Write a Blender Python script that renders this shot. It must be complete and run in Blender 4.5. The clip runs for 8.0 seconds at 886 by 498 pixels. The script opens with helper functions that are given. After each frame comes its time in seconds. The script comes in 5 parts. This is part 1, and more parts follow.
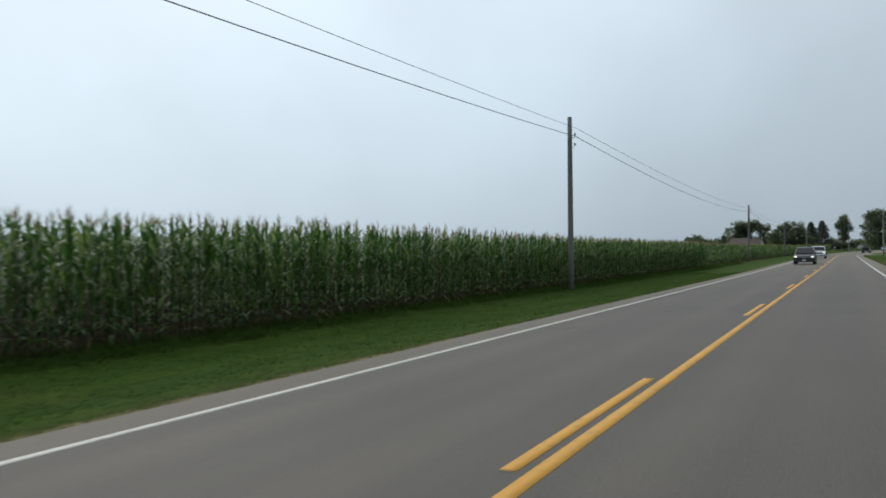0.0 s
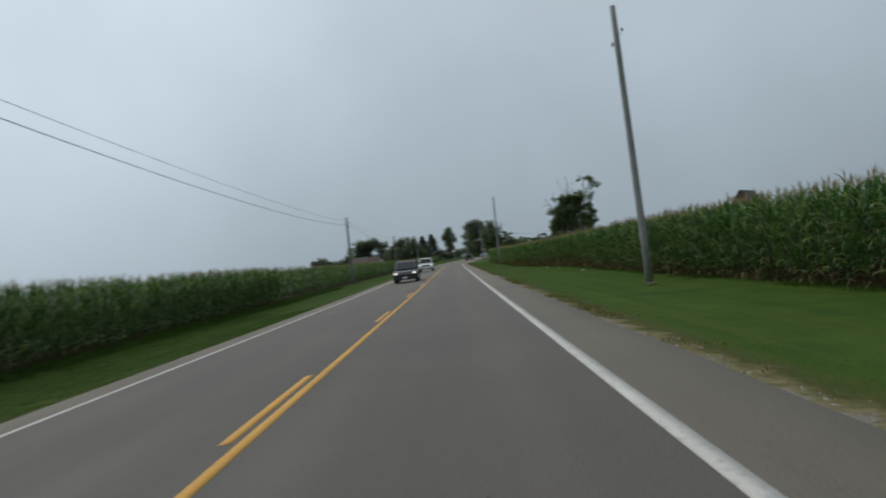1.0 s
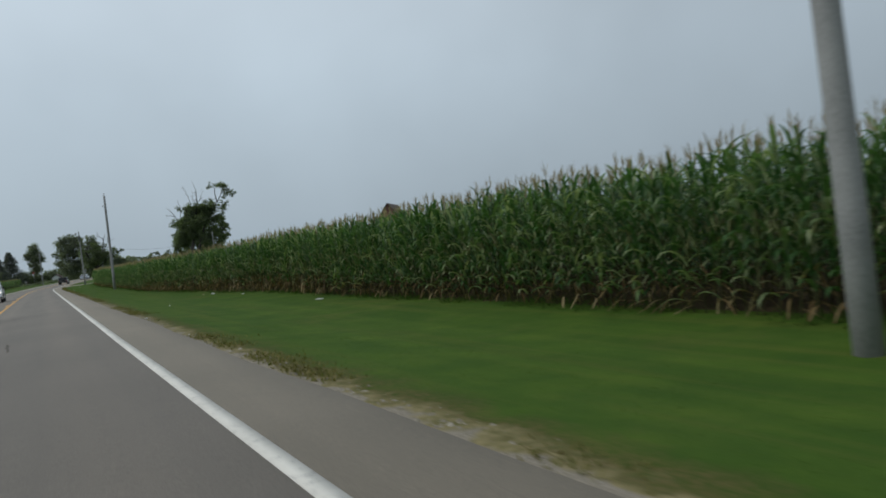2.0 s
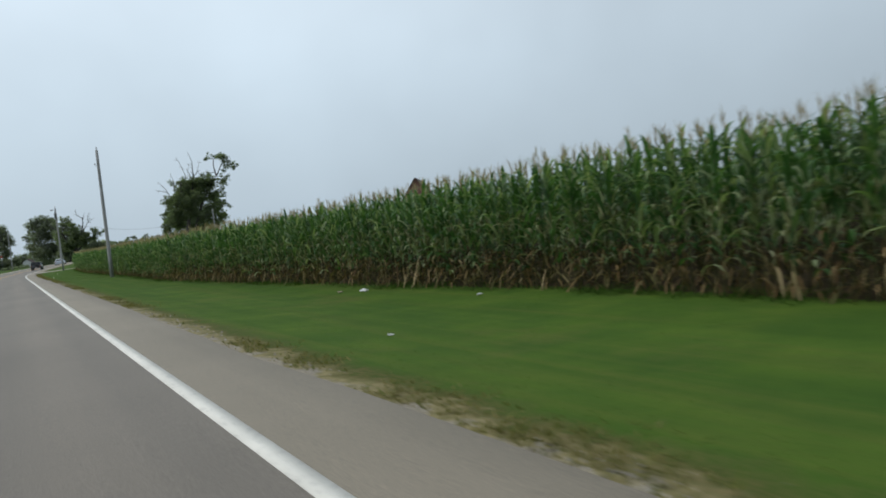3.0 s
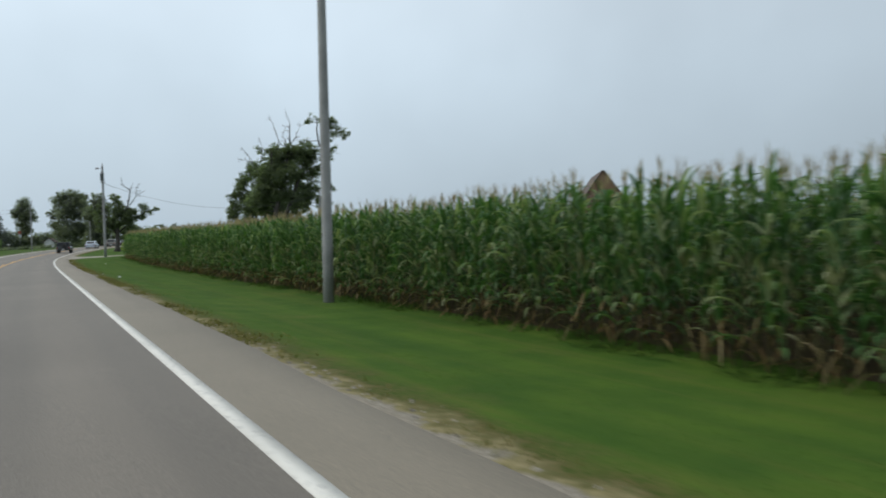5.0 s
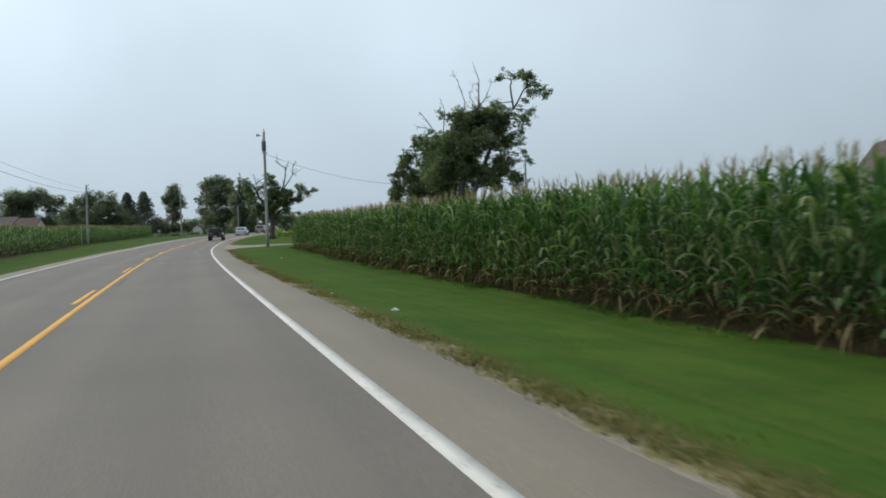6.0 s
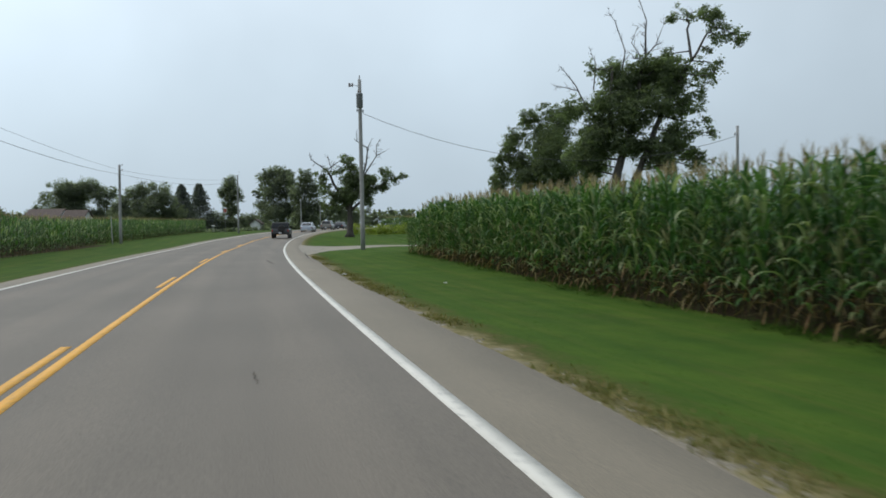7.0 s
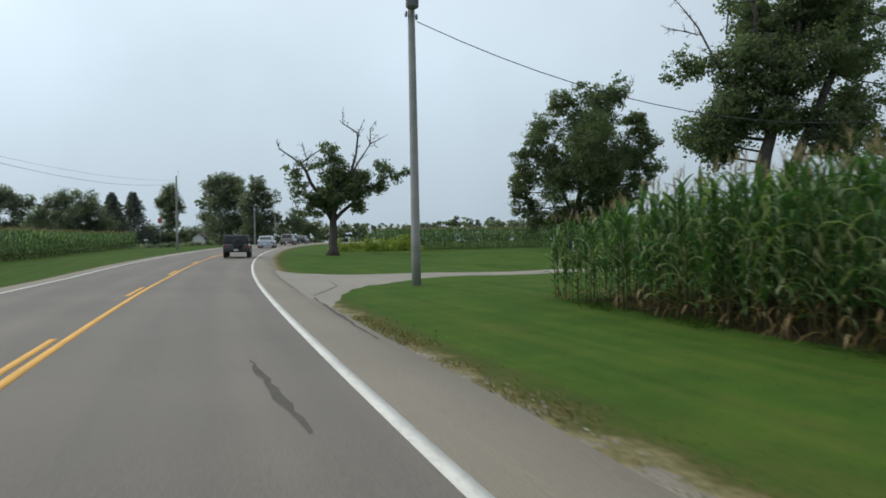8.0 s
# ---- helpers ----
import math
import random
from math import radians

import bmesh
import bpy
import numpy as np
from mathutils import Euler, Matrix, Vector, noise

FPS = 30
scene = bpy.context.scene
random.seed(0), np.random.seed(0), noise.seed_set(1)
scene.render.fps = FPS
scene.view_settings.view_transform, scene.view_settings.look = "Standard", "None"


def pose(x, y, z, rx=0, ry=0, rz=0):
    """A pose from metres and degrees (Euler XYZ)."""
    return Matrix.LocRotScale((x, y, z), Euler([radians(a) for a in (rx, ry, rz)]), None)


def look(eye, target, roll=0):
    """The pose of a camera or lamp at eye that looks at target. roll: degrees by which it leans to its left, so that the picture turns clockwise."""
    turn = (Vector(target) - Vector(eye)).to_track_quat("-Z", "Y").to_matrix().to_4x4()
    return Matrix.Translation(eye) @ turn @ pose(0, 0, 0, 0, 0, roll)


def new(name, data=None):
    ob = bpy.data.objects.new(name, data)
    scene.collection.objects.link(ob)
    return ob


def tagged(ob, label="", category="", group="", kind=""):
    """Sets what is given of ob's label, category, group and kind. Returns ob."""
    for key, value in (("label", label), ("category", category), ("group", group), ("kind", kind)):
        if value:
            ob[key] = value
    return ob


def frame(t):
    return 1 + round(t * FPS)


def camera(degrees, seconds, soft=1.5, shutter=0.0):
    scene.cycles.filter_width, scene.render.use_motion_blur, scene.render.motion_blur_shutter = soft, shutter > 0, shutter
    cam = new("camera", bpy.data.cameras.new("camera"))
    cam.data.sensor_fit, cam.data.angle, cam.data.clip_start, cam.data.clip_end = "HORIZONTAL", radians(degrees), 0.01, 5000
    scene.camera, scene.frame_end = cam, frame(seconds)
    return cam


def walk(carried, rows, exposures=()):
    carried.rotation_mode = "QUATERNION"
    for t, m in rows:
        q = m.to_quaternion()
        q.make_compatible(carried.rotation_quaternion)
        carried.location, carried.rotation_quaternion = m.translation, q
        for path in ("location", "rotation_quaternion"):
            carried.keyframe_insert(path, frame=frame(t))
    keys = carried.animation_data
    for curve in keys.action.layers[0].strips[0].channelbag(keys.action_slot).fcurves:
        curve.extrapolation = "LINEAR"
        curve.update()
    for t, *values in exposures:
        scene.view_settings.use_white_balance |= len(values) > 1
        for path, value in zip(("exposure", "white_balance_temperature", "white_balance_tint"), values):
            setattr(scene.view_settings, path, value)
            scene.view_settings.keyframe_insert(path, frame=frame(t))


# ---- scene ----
cam = camera(64.5, 8.0, soft=1.7, shutter=0.1)

PATH = [
    (0.0, pose(-0.257, -0.441, 1.297, 90.29, 0.31, 29.89)),
    (0.5, pose(-0.267, 10.424, 1.300, 89.23, 1.07, 26.75)),
    (0.8, pose(-0.064, 17.268, 1.289, 90.77, 3.89, 14.00)),
    (1.0, pose(0.062, 21.846, 1.308, 90.97, 6.57, 0.91)),
    (1.2, pose(0.115, 26.024, 1.315, 90.69, 6.33, -13.75)),
    (1.5, pose(0.180, 33.196, 1.338, 89.56, 5.76, -25.05)),
    (1.7, pose(0.191, 37.894, 1.343, 89.32, 6.65, -27.74)),
    (2.8, pose(0.164, 62.131, 1.349, 88.12, 5.71, -32.70)),
    (3.0, pose(0.173, 66.693, 1.352, 87.55, 6.62, -31.80)),
    (3.5, pose(0.235, 77.808, 1.380, 87.81, 6.35, -33.20)),
    (4.0, pose(0.235, 88.895, 1.410, 89.05, 4.93, -38.24)),
    (4.5, pose(0.254, 100.038, 1.439, 91.06, 3.11, -37.99)),
    (5.0, pose(0.106, 111.196, 1.461, 88.95, 1.65, -30.47)),
    (5.2, pose(0.042, 115.711, 1.473, 89.50, 0.65, -25.37)),
    (6.3, pose(-0.059, 141.109, 1.507, 88.04, 1.82, -20.19)),
    (6.5, pose(-0.040, 145.669, 1.508, 88.27, 2.04, -19.57)),
    (7.0, pose(-0.034, 156.800, 1.511, 88.17, 0.89, -16.45)),
    (7.5, pose(0.029, 167.651, 1.520, 86.81, 2.27, -16.68)),
    (8.0, pose(0.425, 178.719, 1.571, 89.32, 0.84, -20.72)),
]
walk(cam, PATH, exposures=[(0.0, -0.38), (0.3, -0.5), (0.5, -0.64), (0.8, -0.67), (1.0, -0.64), (1.5, -0.58), (1.8, -0.5), (2.7, -0.1), (3.0, -0.02), (8.0, 0.0)])

# ---- sky and sun: a bright overcast day ----
world = bpy.data.worlds.new("overcast_sky")
scene.world = world
world.use_nodes = True
wt = world.node_tree
wn, wl = wt.nodes, wt.links
bg = wn["Background"]
sky = wn.new("ShaderNodeTexSky")
sky.sky_type = "NISHITA"
sky.sun_disc = False
sky.sun_elevation = radians(38)
sky.sun_rotation = radians(-62)
sky.air_density, sky.dust_density = 1.2, 3.0
coord = wn.new("ShaderNodeTexCoord")
split = wn.new("ShaderNodeSeparateXYZ")
wl.new(coord.outputs["Generated"], split.inputs[0])
ramp = wn.new("ShaderNodeValToRGB")
wl.new(split.outputs["Z"], ramp.inputs[0])
ramp.color_ramp.elements[0].position, ramp.color_ramp.elements[0].color = 0.0, (0.468, 0.572, 0.660, 1)
ramp.color_ramp.elements[1].position, ramp.color_ramp.elements[1].color = 0.75, (0.855, 0.95, 1.04, 1)
mid = ramp.color_ramp.elements.new(0.22)
mid.color = (0.622, 0.742, 0.842, 1)
# the cloud is thinner, so brighter, round the hidden sun
sunward = wn.new("ShaderNodeVectorMath")
sunward.operation = "DOT_PRODUCT"
sunward.inputs[1].default_value = (-0.62, 0.50, 0.60)
wl.new(coord.outputs["Generated"], sunward.inputs[0])
glow = wn.new("ShaderNodeMapRange")
glow.inputs[1].default_value, glow.inputs[2].default_value = -0.3, 1.0
glow.inputs[3].default_value, glow.inputs[4].default_value = 0.80, 1.34
wl.new(sunward.outputs["Value"], glow.inputs[0])
cloud = wn.new("ShaderNodeTexNoise")
cloud.inputs["Scale"].default_value, cloud.inputs["Detail"].default_value = 2.2, 4
wl.new(coord.outputs["Generated"], cloud.inputs["Vector"])
cloudy = wn.new("ShaderNodeMapRange")
cloudy.inputs[1].default_value, cloudy.inputs[2].default_value = 0.3, 0.7
cloudy.inputs[3].default_value, cloudy.inputs[4].default_value = 0.90, 1.10
wl.new(cloud.outputs[0], cloudy.inputs[0])
# and brighter still low in the west, where it breaks up
west = wn.new("ShaderNodeVectorMath")
west.operation = "DOT_PRODUCT"
west.inputs[1].default_value = (-0.85, 0.45, 0.27)
wl.new(coord.outputs["Generated"], west.inputs[0])
break_up = wn.new("ShaderNodeMapRange")
break_up.inputs[1].default_value, break_up.inputs[2].default_value = 0.58, 0.95
break_up.inputs[3].default_value, break_up.inputs[4].default_value = 1.0, 1.22
wl.new(west.outputs["Value"], break_up.inputs[0])
bright = wn.new("ShaderNodeMath")
bright.operation = "MULTIPLY"
wl.new(glow.outputs[0], bright.inputs[0])
wl.new(break_up.outputs[0], bright.inputs[1])
both = wn.new("ShaderNodeMath")
both.operation = "MULTIPLY"
wl.new(bright.outputs[0], both.inputs[0])
wl.new(cloudy.outputs[0], both.inputs[1])
lit = wn.new("ShaderNodeVectorMath")
lit.operation = "SCALE"
wl.new(ramp.outputs[0], lit.inputs[0])
wl.new(both.outputs[0], lit.inputs["Scale"])
blue = wn.new("ShaderNodeVectorMath")
blue.operation = "SCALE"
blue.inputs["Scale"].default_value = 0.06
wl.new(sky.outputs[0], blue.inputs[0])
sky_mix = wn.new("ShaderNodeMix")
sky_mix.data_type = "RGBA"
sky_mix.inputs[0].default_value = 0.9
wl.new(blue.outputs[0], sky_mix.inputs[6])
wl.new(lit.outputs[0], sky_mix.inputs[7])
wl.new(sky_mix.outputs[2], bg.inputs[0])
bg.inputs[1].default_value = 1.0

sun_data = bpy.data.lights.new("sun", "SUN")
sun_data.energy, sun_data.angle, sun_data.color = 1.2, radians(30), (1.0, 0.96, 0.9)
sun = new("sun", sun_data)
sun.matrix_world = look((-95, 50, 85), (0, 0, 0))

# ---- materials ----


def material(name):
    m = bpy.data.materials.new(name)
    m.use_nodes = True
    return m, m.node_tree.nodes, m.node_tree.links, m.node_tree.nodes["Principled BSDF"]


def noise_of(nodes, links, scale, detail=4, vector=None, rough=0.55):
    t = nodes.new("ShaderNodeTexNoise")
    t.inputs["Scale"].default_value, t.inputs["Detail"].default_value, t.inputs["Roughness"].default_value = scale, detail, rough
    if vector is None:
        c = nodes.new("ShaderNodeTexCoord")
        vector = c.outputs["Object"]
    links.new(vector, t.inputs["Vector"])
    return t.outputs[0]


def ramp_of(nodes, links, value, stops):
    r = nodes.new("ShaderNodeValToRGB")
    e = r.color_ramp.elements
    while len(e) < len(stops):
        e.new(0.5)
    for el, (at, col) in zip(e, stops):
        el.position, el.color = at, (*col, 1)
    links.new(value, r.inputs[0])
    return r.outputs[0]


def blend(nodes, links, factor, a, b, kind="MIX"):
    x = nodes.new("ShaderNodeMix")
    x.data_type, x.blend_type = "RGBA", kind
    for socket, v in ((x.inputs[0], factor), (x.inputs[6], a), (x.inputs[7], b)):
        if isinstance(v, (int, float)):
            socket.default_value = v
        elif isinstance(v, tuple):
            socket.default_value = (*v, 1)
        else:
            links.new(v, socket)
    return x.outputs[2]


def bump(nodes, links, bsdf, height, strength=0.4, distance=0.01):
    b = nodes.new("ShaderNodeBump")
    b.inputs["Strength"].default_value, b.inputs["Distance"].default_value = strength, distance
    links.new(height, b.inputs["Height"])
    links.new(b.outputs[0], bsdf.inputs["Normal"])


def plain(name, dark, light, scale=3.0, rough=0.7, metal=0.0, fine=40.0, relief=0.3, depth=0.005):
    """A surface that varies between two colours at a coarse and a fine scale."""
    m, n, l, b = material(name)
    coarse = ramp_of(n, l, noise_of(n, l, scale), [(0.3, dark), (0.7, light)])
    grain = noise_of(n, l, fine, 3)
    col = blend(n, l, 0.25, coarse, ramp_of(n, l, grain, [(0.3, tuple(c * 0.6 for c in dark)), (0.7, light)]))
    l.new(col, b.inputs["Base Color"])
    b.inputs["Roughness"].default_value, b.inputs["Metallic"].default_value = rough, metal
    if relief:
        bump(n, l, b, grain, relief, depth)
    return m


def leafy(name, colours, rough=0.5, through_light=0.25, gloss=0.25, patchy=(0.7, 1.15)):
    """Leaves: each one its own tone, with some light coming through."""
    m, n, l, b = material(name)
    geo = n.new("ShaderNodeNewGeometry")
    stops = [(i / max(1, len(colours) - 1), c) for i, c in enumerate(colours)]
    tone = ramp_of(n, l, geo.outputs["Random Per Island"], stops)
    patch = ramp_of(n, l, noise_of(n, l, 1.3, 3), [(0.3, (patchy[0],) * 3), (0.75, (patchy[1],) * 3)])
    col = blend(n, l, 1.0, tone, patch, "MULTIPLY")
    l.new(col, b.inputs["Base Color"])
    b.inputs["Roughness"].default_value, b.inputs["Specular IOR Level"].default_value = rough, gloss
    tr = n.new("ShaderNodeBsdfTranslucent")
    l.new(blend(n, l, 1.0, col, (1.1, 1.25, 0.6), "MULTIPLY"), tr.inputs[0])
    mix = n.new("ShaderNodeMixShader")
    mix.inputs[0].default_value = through_light
    l.new(b.outputs[0], mix.inputs[1])
    l.new(tr.outputs[0], mix.inputs[2])
    l.new(mix.outputs[0], n["Material Output"].inputs[0])
    return m


def asphalt(name, dark, light, tracks):
    m, n, l, b = material(name)
    big = noise_of(n, l, 0.25, 3)
    stone = noise_of(n, l, 90, 2)
    col = ramp_of(n, l, big, [(0.3, dark), (0.7, light)])
    speck = ramp_of(n, l, stone, [(0.35, (0.72, 0.72, 0.72)), (0.65, (1.25, 1.24, 1.22))])
    col = blend(n, l, 1.0, col, speck, "MULTIPLY")
    c = n.new("ShaderNodeTexCoord")
    stretch = n.new("ShaderNodeMapping")
    stretch.inputs["Scale"].default_value = (1.6, 0.07, 1.0)
    l.new(c.outputs["Object"], stretch.inputs[0])
    stain = ramp_of(n, l, noise_of(n, l, 1.0, 5, stretch.outputs[0]), [(0.35, (0.93, 0.93, 0.93)), (0.65, (1.04, 1.04, 1.04))])
    col = blend(n, l, 1.0, col, stain, "MULTIPLY")
    # the first stretch of the road is darker, reaching full tone at 80 m
    split = n.new("ShaderNodeSeparateXYZ")
    l.new(c.outputs["Object"], split.inputs[0])
    reach = n.new("ShaderNodeMath")
    reach.operation = "MULTIPLY"
    reach.inputs[1].default_value = 0.01
    l.new(split.outputs[1], reach.inputs[0])
    start_tone = ramp_of(n, l, reach.outputs[0], [(0.25, (0.70, 0.70, 0.70)), (0.45, (0.80, 0.80, 0.80)), (0.80, (1, 1, 1))])
    col = blend(n, l, 1.0, col, start_tone, "MULTIPLY")
    if tracks:
        # the wheels have worn two paler paths in each lane, with an oily strip between
        a = n.new("ShaderNodeAttribute")
        a.attribute_name = "across"
        w = n.new("ShaderNodeMath")
        w.operation = "SINE"
        k = n.new("ShaderNodeMath")
        k.operation = "MULTIPLY"
        k.inputs[1].default_value = 3.5
        l.new(a.outputs["Fac"], k.inputs[0])
        l.new(k.outputs[0], w.inputs[0])
        worn = ramp_of(n, l, w.outputs[0], [(0.0, (0.93, 0.93, 0.93)), (1.0, (1.06, 1.05, 1.04))])
        col = blend(n, l, 1.0, col, worn, "MULTIPLY")
    l.new(col, b.inputs["Base Color"])
    b.inputs["Roughness"].default_value = 0.75
    bump(n, l, b, stone, 0.5, 0.004)
    return m


def paint_line(name, colour, under):
    m, n, l, b = material(name)
    wear = noise_of(n, l, 14, 6, rough=0.7)
    col = blend(n, l, ramp_of(n, l, wear, [(0.30, (0.75, 0.75, 0.75)), (0.46, (0, 0, 0))]), colour, under)
    shade = ramp_of(n, l, noise_of(n, l, 1.2, 3), [(0.3, (0.84, 0.84, 0.84)), (0.7, (1.03, 1.03, 1.03))])
    l.new(blend(n, l, 1.0, col, shade, "MULTIPLY"), b.inputs["Base Color"])
    b.inputs["Roughness"].default_value = 0.6
    bump(n, l, b, noise_of(n, l, 90, 2), 0.4, 0.003)
    return m


def turf(name, tone=1.0):
    """Mown grass; next to the pavement it gives way to gravel and straw."""
    m, n, l, b = material(name)
    fine = noise_of(n, l, 28, 4)
    green = ramp_of(n, l, noise_of(n, l, 0.55, 5), [(0.30, (0.031, 0.068, 0.010)), (0.52, (0.040, 0.080, 0.012)), (0.75, (0.062, 0.096, 0.017))])
    green = blend(n, l, 0.5, green, ramp_of(n, l, fine, [(0.3, (0.034, 0.071, 0.010)), (0.7, (0.049, 0.089, 0.015))]))
    c = n.new("ShaderNodeTexCoord")
    stretch = n.new("ShaderNodeMapping")
    stretch.inputs["Scale"].default_value = (1.7, 0.06, 1.0)
    l.new(c.outputs["Object"], stretch.inputs[0])
    mown = ramp_of(n, l, noise_of(n, l, 1.0, 2, stretch.outputs[0]), [(0.32, (0.88, 0.91, 0.88)), (0.68, (1.14, 1.09, 1.02))])
    green = blend(n, l, 1.0, green, mown, "MULTIPLY")
    green = blend(n, l, 1.0, green, (tone, tone, tone), "MULTIPLY")
    blotch = ramp_of(n, l, noise_of(n, l, 0.9, 3, rough=0.65), [(0.35, (0.84, 0.90, 0.88)), (0.66, (1.20, 1.12, 1.0))])
    green = blend(n, l, 1.0, green, blotch, "MULTIPLY")
    # yellowed streaks left by the mower, and thin patches
    streak = ramp_of(n, l, noise_of(n, l, 1.6, 4, stretch.outputs[0], rough=0.6), [(0.50, (0, 0, 0)), (0.70, (0.42, 0.42, 0.42))])
    green = blend(n, l, streak, green, (0.088, 0.098, 0.021))
    thin = ramp_of(n, l, noise_of(n, l, 0.32, 5, rough=0.7), [(0.56, (0, 0, 0)), (0.70, (0.42, 0.42, 0.42))])
    green = blend(n, l, thin, green, (0.096, 0.094, 0.027))
    straw = ramp_of(n, l, noise_of(n, l, 9, 4), [(0.3, (0.10, 0.095, 0.036)), (0.7, (0.24, 0.20, 0.105))])
    gravel = ramp_of(n, l, noise_of(n, l, 45, 3), [(0.3, (0.12, 0.108, 0.085)), (0.7, (0.30, 0.265, 0.21))])
    a = n.new("ShaderNodeAttribute")
    a.attribute_name = "edge"
    ragged = n.new("ShaderNodeMath")
    ragged.operation = "MULTIPLY_ADD"
    ragged.inputs[1].default_value, ragged.inputs[2].default_value = 1.1, -0.55
    l.new(noise_of(n, l, 1.9, 5), ragged.inputs[0])
    where = n.new("ShaderNodeMath")
    where.operation = "ADD"
    l.new(a.outputs["Fac"], where.inputs[0])
    l.new(ragged.outputs[0], where.inputs[1])
    to_straw = ramp_of(n, l, where.outputs[0], [(0.05, (0, 0, 0)), (0.15, (1, 1, 1))])
    to_green = ramp_of(n, l, where.outputs[0], [(0.20, (0, 0, 0)), (0.46, (1, 1, 1))])
    to_lush = ramp_of(n, l, where.outputs[0], [(0.34, (0, 0, 0)), (0.95, (1, 1, 1))])
    sparse = ramp_of(n, l, noise_of(n, l, 14, 4, rough=0.7), [(0.35, (0.042, 0.062, 0.013)), (0.62, (0.105, 0.082, 0.033))])
    green = blend(n, l, to_lush, sparse, green)
    col = blend(n, l, to_green, blend(n, l, to_straw, gravel, straw), green)
    l.new(col, b.inputs["Base Color"])
    b.inputs["Roughness"].default_value = 1.0
    b.inputs["Specular IOR Level"].default_value = 0.08
    bump(n, l, b, fine, 0.2, 0.015)
    return m


M_LANE = asphalt("worn_asphalt", (0.130, 0.112, 0.089), (0.158, 0.136, 0.109), True)
M_SHOULDER = asphalt("shoulder_asphalt", (0.174, 0.148, 0.108), (0.215, 0.182, 0.134), False)
M_DRIVE = asphalt("driveway_gravel", (0.205, 0.182, 0.142), (0.250, 0.221, 0.174), False)
M_WHITE = paint_line("white_road_paint", (0.61, 0.585, 0.52), (0.2, 0.195, 0.185))
M_YELLOW = paint_line("yellow_road_paint", (0.68, 0.33, 0.018), (0.22, 0.17, 0.10))
M_TAR = plain("crack_tar", (0.092, 0.083, 0.071), (0.122, 0.109, 0.093), 4, 0.95)
M_TAR.node_tree.nodes["Principled BSDF"].inputs["Specular IOR Level"].default_value = 0.1
M_TURF = turf("mown_grass", 1.12)
# the same turf toned darker: shade of the bank turned from the bright sky
M_DITCH = turf("shaded_ditch_grass", 1.0)
M_GRAVEL = leafy("loose_gravel", [(0.14, 0.125, 0.10), (0.21, 0.19, 0.15), (0.32, 0.29, 0.235), (0.17, 0.15, 0.11)], 0.9, 0.0, 0.2)
M_SOIL = plain("field_soil", (0.036, 0.027, 0.015), (0.068, 0.050, 0.028), 1.5, 0.95, fine=25, relief=0.8, depth=0.03)
M_BLADE = leafy("grass_blade", [(0.041, 0.088, 0.012), (0.049, 0.099, 0.014), (0.058, 0.108, 0.017), (0.082, 0.117, 0.023)], 0.9, 0.5, 0.1, (0.74, 1.25))
M_STRAW = leafy("dry_straw_blade", [(0.12, 0.115, 0.034), (0.17, 0.148, 0.054), (0.23, 0.195, 0.088), (0.095, 0.112, 0.025), (0.13, 0.125, 0.038)], 0.9, 0.3, 0.1)
# weed blades, also for the ditch, where shade is put into their green
M_DITCHBLADE = leafy("weed_and_shaded_ditch_blade", [(0.038, 0.080, 0.013), (0.049, 0.097, 0.015), (0.062, 0.108, 0.019)], 0.9, 0.35, 0.1, (0.85, 1.1))
# the palest tone paints in the glints on some leaves
M_CORN = leafy("corn_leaf", [(0.036, 0.088, 0.028), (0.048, 0.112, 0.035), (0.064, 0.140, 0.042), (0.086, 0.168, 0.054), (0.15, 0.225, 0.09), (0.33, 0.375, 0.21)], 0.5, 0.4, 0.3, (0.78, 1.2))
M_DRY = leafy("dry_corn_leaf", [(0.105, 0.062, 0.026), (0.16, 0.098, 0.040), (0.09, 0.086, 0.029), (0.27, 0.182, 0.085), (0.12, 0.115, 0.038), (0.42, 0.32, 0.175)], 0.7, 0.25)
M_FADE = leafy("fading_corn_leaf", [(0.15, 0.19, 0.075), (0.22, 0.25, 0.12), (0.30, 0.30, 0.18)], 0.6, 0.25)
M_STALK = plain("corn_stalk", (0.034, 0.042, 0.016), (0.062, 0.056, 0.024), 2.5, 0.6, relief=0)
for m_dull in (M_STALK, M_SOIL):
    m_dull.node_tree.nodes["Principled BSDF"].inputs["Specular IOR Level"].default_value = 0.08
M_TASSEL = leafy("corn_tassel", [(0.23, 0.175, 0.105), (0.31, 0.245, 0.15), (0.40, 0.33, 0.22)], 0.8, 0.35)
M_HUSK = leafy("corn_husk", [(0.10, 0.15, 0.045), (0.20, 0.21, 0.09)], 0.6, 0.1)
# paler and greyer than the leaves are, with the air's haze in the colour
M_LEAF = leafy("hazed_tree_leaf", [(0.125, 0.152, 0.104), (0.142, 0.172, 0.116), (0.158, 0.188, 0.126), (0.175, 0.205, 0.140)], 0.85, 0.7, 0.2, (0.88, 1.1))
# far foliage and needles: distance haze is put into these pale grey base colours
M_FAR_LEAF = leafy("hazed_far_leaf", [(0.175, 0.190, 0.186), (0.190, 0.207, 0.200), (0.205, 0.222, 0.214)], 0.9, 0.78, 0.1, (0.9, 1.08))
M_NEEDLE = leafy("hazed_conifer_needles", [(0.135, 0.148, 0.150), (0.15, 0.163, 0.163), (0.165, 0.178, 0.176)], 0.9, 0.35, 0.1)
M_BUSH = leafy("pale_bush_leaf", [(0.22, 0.29, 0.045), (0.28, 0.34, 0.06), (0.34, 0.38, 0.09)], 0.7, 0.4)
